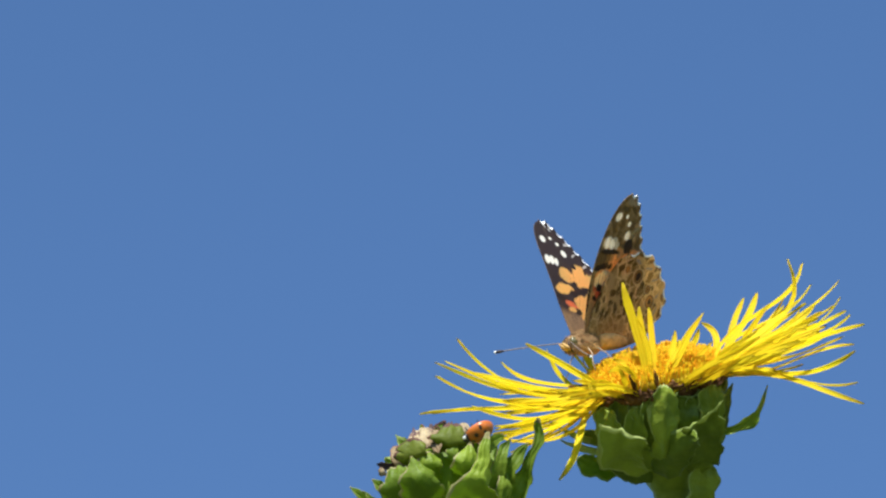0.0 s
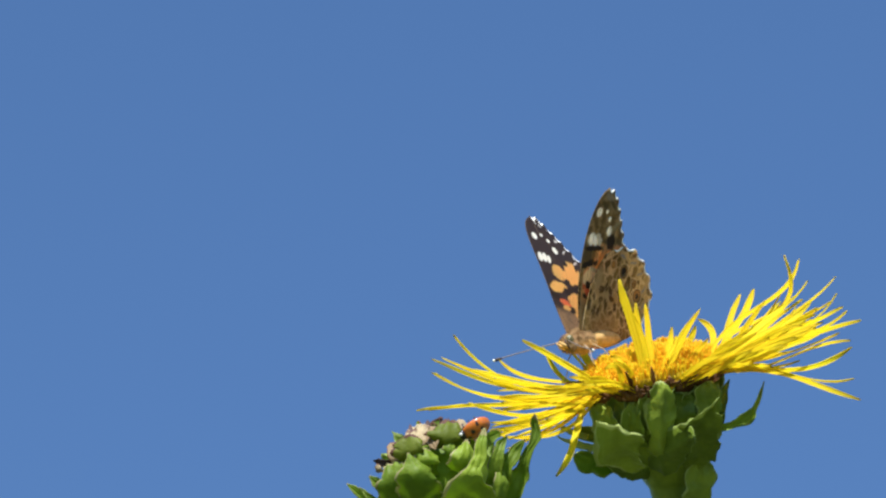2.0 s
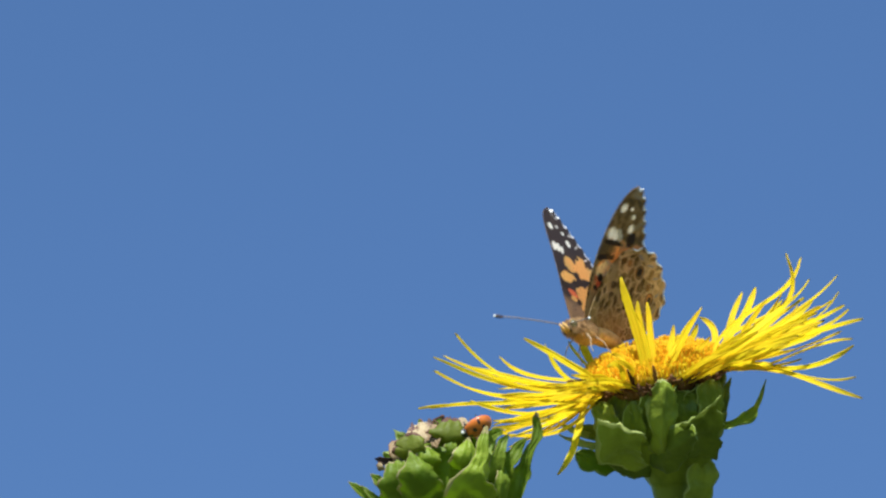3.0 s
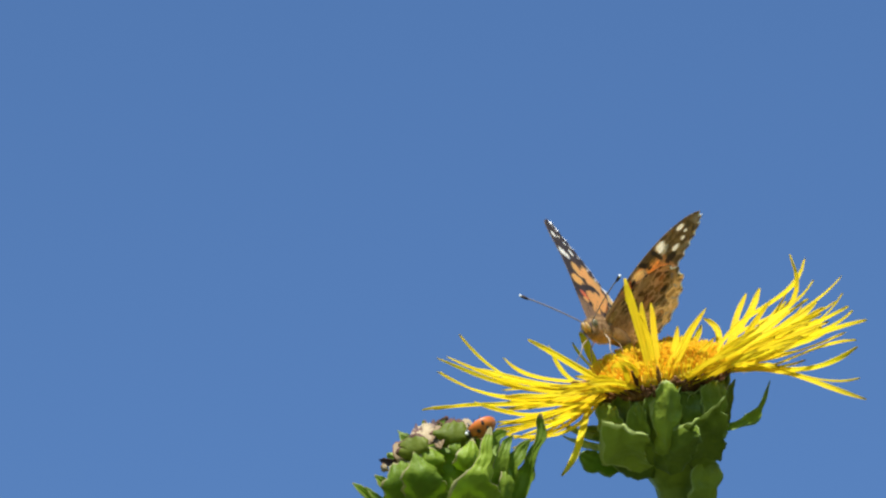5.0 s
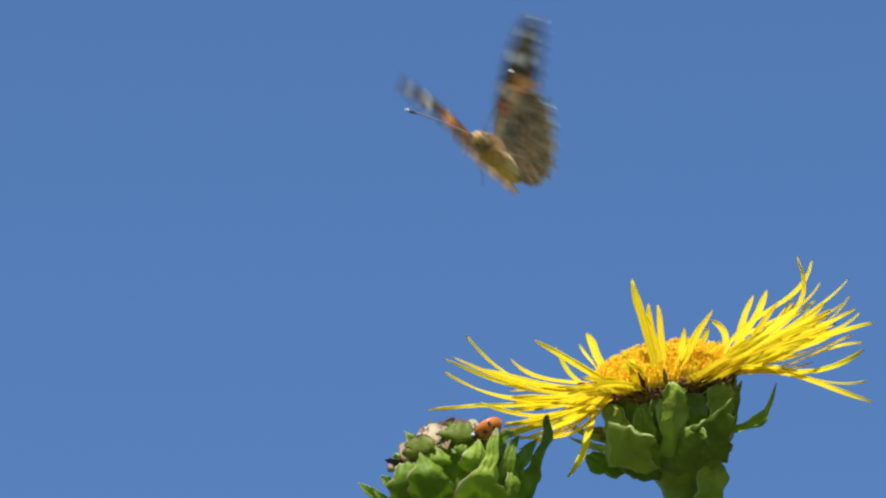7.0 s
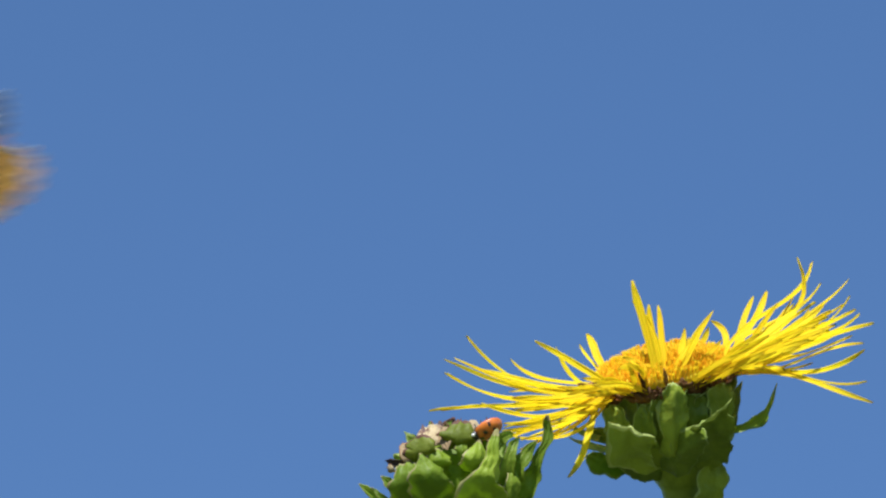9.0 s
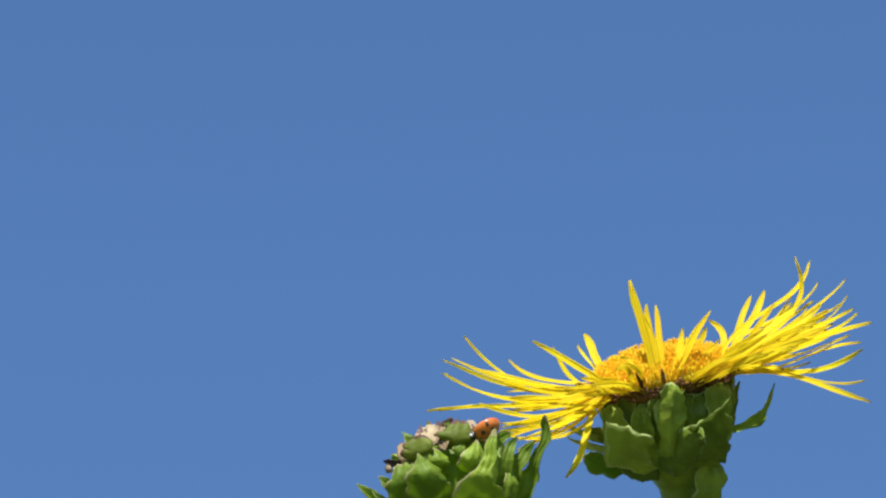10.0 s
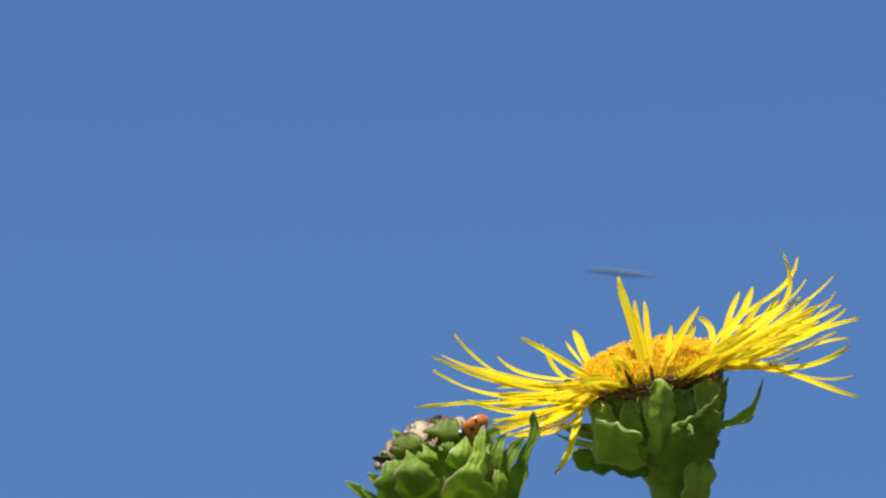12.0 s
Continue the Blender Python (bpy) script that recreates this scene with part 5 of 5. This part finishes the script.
def build_butterfly():
    rng = random.Random(8)
    fly = thing("butterfly", on_stage(0, 0, 0), "orange and black butterfly with white spots and marbled brown undersides", "butterfly")
    thorax = part("thorax", mesh_of("thorax", *ball((0.3 * MM, 0, 0.8 * MM), 4.4 * MM, 2.1 * MM, 2.3 * MM), FUR), fly, "furry brown thorax")
    furry(((0.3 * MM, 0, 0.8 * MM), (4.4 * MM, 2.1 * MM, 2.3 * MM)), rng, 1700, 0.8, FUR, "fur", thorax)
    segs = [Vector((-2.6 - 12.0 * i / 9, 0, 0.9 - 0.2 * (i / 9) ** 1.5)) * MM for i in range(10)]
    part("abdomen", mesh_of("abdomen", *tube(segs, [1.8 * MM, 2.0 * MM, 2.15 * MM, 2.15 * MM, 2.05 * MM, 1.9 * MM, 1.65 * MM, 1.35 * MM, 0.9 * MM, 0.3 * MM], 14), FUR_PALE), fly, "tapered buff abdomen")
    head = part("head", mesh_of("head", *ball((5.0 * MM, 0, 0.1 * MM), 1.7 * MM, 1.8 * MM, 1.9 * MM), FUR), fly)
    furry(((5.0 * MM, 0, 0.1 * MM), (1.7 * MM, 1.8 * MM, 1.9 * MM)), rng, 400, 0.7, FUR, "fur", head)
    for side in (1, -1):
        part("eye", mesh_of("eye", *ball((5.4 * MM, side * 1.15 * MM, 0.6 * MM), 1.0 * MM, 0.85 * MM, 1.15 * MM), EYE_MAT), head, "dark rounded eye")
        part("palp", mesh_of("palp", *tube([Vector((6.0, side * 0.45, -0.8)) * MM, Vector((7.3, side * 0.5, -0.3)) * MM, Vector((8.4, side * 0.4, 0.6)) * MM], [0.42 * MM, 0.45 * MM, 0.15 * MM], 8), FUR_PALE), head)
    belly = part("belly", mesh_of("belly", *ball((0.2 * MM, 0, -0.4 * MM), 3.9 * MM, 1.9 * MM, 1.6 * MM), FUR_PALE), fly, "furry tan underside")
    furry(((0.2 * MM, 0, -0.4 * MM), (3.9 * MM, 1.9 * MM, 1.6 * MM)), rng, 1100, 0.75, FUR_PALE, "fur", belly)
    for side in (1, -1):
        part("face_stripe", mesh_of("face_stripe", *tube([Vector((6.55, side * 0.75, 0.9)) * MM, Vector((6.75, side * 0.8, -0.2)) * MM, Vector((6.2, side * 0.9, -1.4)) * MM], [0.16 * MM, 0.24 * MM, 0.14 * MM], 6), CLUB), head, "dark stripe of hairs")
    # wings, each hinged at the thorax
    wings = {}
    for side, tag in ((1, "left"), (-1, "right")):
        me, line, shape = wing_mesh("hindwing", HIND_KNOTS, side, HIND_UP, HIND_DOWN, (4.4, 11.2), 7.0, 0.9, -0.25)
        hind = part("hindwing", me, fly, "marbled brown hindwing with eye spots and a pale scalloped edge")
        wing_veins(hind, line, shape, Vector((0, 0.5, 0)), (14, 22, 30, 38, 46, 54, 62, 70, 78, 86, 94), VEIN_PALE)
        me, line, shape = wing_mesh("forewing", FORE_KNOTS, side, FORE_UP, FORE_DOWN, (6.4, 13.8), 8.0, 1.2, 0.0)
        fore = part("forewing", me, fly, "orange and black forewing with white spots near the tip")
        wing_veins(fore, line, shape, Vector((0.6, 0.5, 0)), (14, 26, 36, 46, 54, 62, 70, 78, 86, 94, 102, 112, 120), VEIN)
        wings[tag] = (fore, hind)
    # feelers with clubs, hinged at the head
    feelers = {}
    for side, tag in ((1, "left"), (-1, "right")):
        tip = Vector((8.9, side * 10.5, 4.5)) * MM
        ant = part("antenna", mesh_of("antenna", *tube(bezier(Vector((0, 0, 0)), tip * 0.5 + Vector((0.6, 0, 0.5)) * MM, tip, 10), [0.13 * MM] * 10, 6), ANTENNA), fly, "thin antenna", pose(5.9 * MM, side * 0.7 * MM, 0.9 * MM))
        d = tip.normalized()
        part("club", mesh_of("club", *tube([tip - d * 1.4 * MM, tip - d * 0.6 * MM, tip + d * 0.1 * MM, tip + d * 0.5 * MM], [0.16 * MM, 0.34 * MM, 0.36 * MM, 0.16 * MM], 8), CLUB), ant, "dark club")
        part("club_tip", mesh_of("club_tip", *ball(tip + d * 0.55 * MM, 0.3 * MM, 0.3 * MM, 0.3 * MM, 8, 6), SHELL_WHITE), ant, "pale tip")
        feelers[tag] = ant
    legs = []
    for side in (1, -1):
        for x, out, fore in ((1.8, 3.2, 1.8), (-0.8, 3.6, -2.0)):
            hip = pose(x * MM, side * 1.5 * MM, -0.6 * MM)
            pts = [Vector((0, 0, 0)), Vector((fore * 0.5, side * (out * 0.6 - 0.3), -2.0)) * MM, Vector((fore, side * (out * 0.7 - 0.3), -4.2)) * MM, Vector((fore * 1.5, side * (out - 0.3), -6.0)) * MM]
            legs.append((part("leg", mesh_of("leg", *tube(pts, [0.16 * MM, 0.13 * MM, 0.10 * MM, 0.08 * MM], 6), LEG_MAT), fly, "thin pale leg", hip), hip))
    return fly, wings, feelers, legs


butterfly, butterfly_wings, butterfly_feelers, butterfly_legs = build_butterfly()


# ---- small fly that crosses at the end ----
def build_fly():
    fly = thing("small_fly", on_stage(400, 10, -60), "tiny dark fly in flight", "fly")
    part("body", mesh_of("body", *join([ball((0, 0, 0), 2.0 * MM, 0.7 * MM, 0.7 * MM), ball((-2.6 * MM, 0, 0), 1.9 * MM, 0.6 * MM, 0.6 * MM)]), FLY_BODY), fly)
    part("head", mesh_of("head", *ball((2.2 * MM, 0, 0), 0.6 * MM, 0.75 * MM, 0.6 * MM), FLY_BODY), fly)
    for side in (1, -1):
        line = [Vector((0.5, side * 0.5, 0.6)) * MM, Vector((-0.6, side * 1.8, 0.9)) * MM, Vector((-2.0, side * 3.2, 1.0)) * MM, Vector((-3.2, side * 3.9, 0.9)) * MM]
        part("wing", mesh_of("wing", *ribbon(line, [Vector((0, 0, 1))] * 4, [0.3 * MM, 0.9 * MM, 1.0 * MM, 0.2 * MM], 0.0, 0.00005), FLY_WING), fly)
    return fly


small_fly = build_fly()


# ---- what moves ----
def body_pose(heading, nose, roll, u, v, scale):
    """Heading 0 faces the lens and grows to the left of the stage; scale sets the nearness."""
    w = REACH * (1 - 1.03 / scale) * 1000
    k = 1.03 / scale
    turn = pose(0, 0, 0, 0, -heading, 0) @ pose(0, 0, 0, -nose, 0, 0) @ pose(0, 0, 0, 0, 0, roll)
    axes = Matrix(((0, 1, 0, 0), (0, 0, 1, 0), (1, 0, 0, 0), (0, 0, 0, 1)))
    return on_stage(u * k, v * k, w) @ turn @ axes


def wing_pose(side, lift, sweep, feather):
    """A wing lifted by some degrees about the body's axis, swept forward in its own plane and feathered about its length."""
    return pose(0, side * HINGE * MM, HINGE * MM) @ pose(0, 0, 0, side * lift, 0, 0) @ pose(0, 0, 0, 0, 0, -side * sweep) @ pose(0, 0, 0, 0, feather, 0)


def motions():
    # time; heading, nose, roll; place on the stage; nearness; lift of left and right wing; sweep of both; sweep of the hindwings; feathering of forewings and hindwings
    flight = (
        (0, 40.7, -0.7, 16.7, 32.18, -19.99, 1.0309, 62.6, 72.7, -21.2, -20.6, -17.5, 0.0, 0),
        (0.5, 39.9, -0.8, 19.0, 32.13, -20.12, 1.0310, 61.3, 74.7, -20.0, -19.8, -16.5, 0.0, 0),
        (1, 39.4, -1.1, 20.9, 31.98, -20.24, 1.0311, 61.2, 75.9, -19.8, -19.7, -16.4, 0.0, 0),
        (1.5, 38.9, -1.1, 22.4, 31.94, -20.27, 1.0312, 61.9, 78.1, -19.6, -19.5, -16.2, 0.0, 0),
        (2, 37.6, -1.2, 23.0, 32.00, -20.37, 1.0313, 63.3, 80.4, -19.8, -19.5, -16.2, 0.0, 0),
        (2.5, 37.6, 0.5, 21.7, 32.04, -20.03, 1.0313, 64.0, 79.2, -20.9, -20.2, -17.1, 0.0, 0),
        (3, 38.4, 13.3, 19.8, 32.15, -18.75, 1.0315, 60.4, 80.5, -13.2, -12.8, -9.6, 0.0, 0),
        (3.2, 37.4, 14.0, 18.0, 32.25, -18.45, 1.0316, 58.4, 80.6, -13.4, -13.6, -10.1, 0.0, 0),
        (4.8, 28.5, 11.1, 10.7, 34.34, -18.16, 1.0320, 53.9, 67.9, -23.3, -23.0, -19.8, 0.0, 0),
        (5, 26.8, 11.6, 10.6, 34.71, -18.23, 1.0321, 48.8, 66.0, -22.3, -22.2, -18.9, 0.0, 0),
        (5.1, 29.5, 13.7, 8.4, 34.47, -17.94, 1.0323, 53.6, 65.8, -23.4, -17.5, -17.1, -1.0, -0.5),
        (5.2, 30.9, 12.9, 4.7, 34.90, -16.68, 1.0331, 77.3, 72.5, -21.5, -18.9, -13.2, -2.0, -1),
        (5.3, 27.8, 14.4, 12.4, 34.43, -15.01, 1.0331, 87.4, 88.7, -21.7, -15.4, -9.0, 8.2, 4.1),
        (5.4, 24.9, 20.1, 17.1, 33.95, -11.17, 1.0331, 47.6, 65.9, -14.9, -12.0, -3.1, 10, 8),
        (5.5, 25.4, 18.5, 16.9, 33.11, -7.81, 1.0331, 21.2, 45.1, -0.2, -1.0, -27, 8, 8),
        (5.6, 18.7, 20.2, 17.6, 31.68, -4.61, 1.0331, 0.1, 22.8, -8.8, -9.9, -22.7, 4, 6),
        (5.7, 16.6, 22.3, 18.4, 31.34, -2.75, 1.0331, -9.1, 13.5, -19.4, -16.9, -25.1, 12.9, 6.5),
        (5.8, 24.5, 25.4, 18.2, 31.54, 1.63, 1.0315, -43.9, -16.7, -2.4, -3.5, -26.5, 5.5, 2.8),
        (5.9, 25.2, 35.8, 20.7, 30.75, 4.17, 1.0323, -21.7, -2.8, -15.5, -13.4, -27.2, 6.9, 3.5),
        (6, 28.4, 48.9, 25.9, 29.05, 4.43, 1.0331, 17.5, 30.1, -16.6, -15.3, -23.0, 10.4, 5.2),
        (6.1, 30.4, 48.2, 23.9, 29.25, 5.11, 1.0362, 37.0, 51.1, -3.1, -12.1, -22.1, 2.7, 1.4),
        (6.2, 19.5, 34.5, 20.6, 28.54, 6.11, 1.0408, 64.6, 70.1, -0.6, -6.9, -23.6, -2.9, -1.4),
        (6.3, 20.5, 29.4, 16.6, 27.79, 6.54, 1.0440, 56.7, 52.1, -1.1, -4.6, -16.0, 3.0, 14),
        (6.4, 9.0, 18.0, 14.2, 24.90, 8.00, 1.0471, 1.5, -10.5, 2.0, 1.0, -23.0, 6.0, 18),
        (6.5, 8.5, 19.0, 12.3, 23.20, 8.70, 1.0535, -12.5, -35.0, 2.0, 3.0, -18.0, 2.0, 6),
        (6.6, 13.8, 15.0, 10.9, 20.48, 13.42, 1.0567, -52.1, -70.3, 3.3, -0.5, -26.6, -18.3, -1),
        (6.7, 13.9, 15.8, 13.4, 17.02, 15.56, 1.0624, -22.3, -43.2, -16.1, -12.1, -17.3, -0.9, -0.5),
        (6.8, 17.0, 22.0, 14.3, 13.99, 17.60, 1.0688, 9.3, -1.7, -26.0, -26.6, -20.5, 0.4, 0.2),
        (6.9, 26.9, 30.8, 18.8, 13.41, 18.00, 1.0721, 29.0, 22.0, -21.1, -27.5, -16.6, -1.0, -0.5),
        (6.95, 26.95, 28.9, 20.4, 11.785, 19.15, 1.0738, 50.0, 41.0, -16.35, -20.1, -16.3, -1.5, -1.0),
        (7, 27.0, 27.0, 22.0, 10.16, 20.30, 1.0755, 67.0, 56.0, -11.6, -12.7, -16.0, -3.0, -2.0),
        (7.05, 25.95, 21.35, 20.25, 8.75, 20.37, 1.0796, 76.0, 69.0, -9.35, -10.45, -15.25, 2.0, 1.0),
        (7.1, 24.9, 15.7, 18.5, 7.34, 20.44, 1.0837, 79.0, 80.0, -7.1, -8.2, -14.5, 7.7, 3.9),
        (7.2, 18.9, 11.6, 16.9, 4.19, 19.81, 1.0921, 83.9, 84.4, -3.5, -4.7, -13.0, 3.8, 1.9),
        (7.35, 19.2, 12.6, 15.2, -1.61, 19.22, 1.1053, 25.8, 20.4, -4.0, -0.6, -11.6, 9.5, 22),
        (7.5, 21.3, 12.9, 14.1, -8.71, 21.31, 1.1215, -44.3, -49.6, -7.5, -3.6, -12.8, 5.1, 16),
        (7.7, 23.4, 9.4, 14.1, -21.84, 26.44, 1.1464, 0.6, -4.7, -11.8, -8.5, -14.5, -11.4, -5.7),
        (7.9, 27.5, 11.9, 15.1, -35.95, 23.51, 1.1722, 78.5, 76.2, -3.1, -3.4, -10.4, 2.1, 1.1),
        (8, 29.5, 11.1, 14.1, -43.00, 21.55, 1.1866, 78.4, 78.2, -1.8, -2.3, -9.5, 4.3, 2.1),
        (8.15, 31.6, 10.5, 13.1, -54.05, 18.61, 1.2106, 15.3, 15.2, -1.2, -0.3, -8.4, 7.6, 20),
        (8.3, 33.7, 8.8, 12.1, -64.07, 15.69, 1.2365, -44.7, -44.9, -4.7, -3.2, -9.5, 3.2, 14),
        (8.5, 36.8, 5.3, 12.0, -77.08, 13.80, 1.2708, 0.2, 0.1, -9.0, -8.1, -11.2, -13.3, -6.7),
        (8.8, 40.8, 1.9, 13.1, -95.45, 7.12, 1.3240, 33.0, 45.0, -4.0, -2.0, -7.5, 0.0, 0),
        (8.9, 41.3, 2.4, 13.5, -100.19, 6.25, 1.3230, 32.0, 40.0, -4.0, -2.0, -7.5, 0.0, 0),
        (9, 42.0, 1.0, 14.2, -117.00, 0.60, 1.3250, 33.0, 30.0, -3.0, -2.0, -7.2, 0.0, 0),
        (9.2, 44.0, 2.0, 12.0, -140.00, 6.00, 1.3300, 70.0, 70.0, 0.0, 0.0, -6.0, 0.0, 0),
        (9.6, 46.0, 4.0, 12.0, -200.00, 10.00, 1.3350, -40.0, -40.0, 0.0, 0.0, -6.0, 0.0, 0),
        (10, 46.0, 4.0, 12.0, -260.00, 20.00, 1.3400, 75.0, 75.0, 0.0, 0.0, -6.0, 0.0, 0),
        (10.4, 46.0, 4.0, 12.0, -320.00, 30.00, 1.3450, -40.0, -40.0, 0.0, 0.0, -6.0, 0.0, 0),
        (10.8, 46.0, 4.0, 12.0, -380.00, 40.00, 1.3500, 75.0, 75.0, 0.0, 0.0, -6.0, 0.0, 0),
        (12, 46.0, 4.0, 12.0, -560.00, 60.00, 1.3600, 40.0, 40.0, 0.0, 0.0, -6.0, 0.0, 0))
    walk(butterfly, [(r[0], body_pose(*r[1:7])) for r in flight])
    for tag, side, lift, sweep in (("left", 1, 7, 9), ("right", -1, 8, 10)):
        fore, hind = butterfly_wings[tag]
        walk(fore, [(r[0], wing_pose(side, r[lift], r[sweep], r[12])) for r in flight])
        walk(hind, [(r[0], wing_pose(side, r[lift] - 1.5, r[11], r[13])) for r in flight])
    # the legs hang as it lifts off and are then tucked under the body
    for leg, hip in butterfly_legs:
        walk(leg, [(t, hip @ pose(0, 0, 0, 0, a, 0)) for t, a in ((0.0, 0), (5.35, 0), (5.5, 18), (5.7, 35), (5.95, 78), (12.0, 80))])
    # the feelers are held low while it feeds and lifted before it leaves
    for tag, side in (("left", 1), ("right", -1)):
        hinge = pose(5.9 * MM, side * 0.7 * MM, 0.9 * MM)
        walk(butterfly_feelers[tag], [(t, hinge @ pose(0, 0, 0, 0, a + (b if side > 0 else 0), 0)) for t, a, b in ((0.0, 19, 46), (2.0, 23, 44), (2.6, 9, 46), (3.2, 5, 50), (4.0, -4, 30), (4.8, -13, 0), (12.0, -13, 0))])
    aim = Matrix(((-1, 0, 0, 0), (0, 0, 1, 0), (0, 1, 0, 0), (0, 0, 0, 1)))
    walk(small_fly, [(t, on_stage(u, v, -70) @ aim) for t, u, v in ((0.0, 700, -60), (11.4, 220, -40), (11.8, 92.4, -15.0), (11.9, 62.0, -9.4), (12.0, 41.4, -6.3))])


motions()
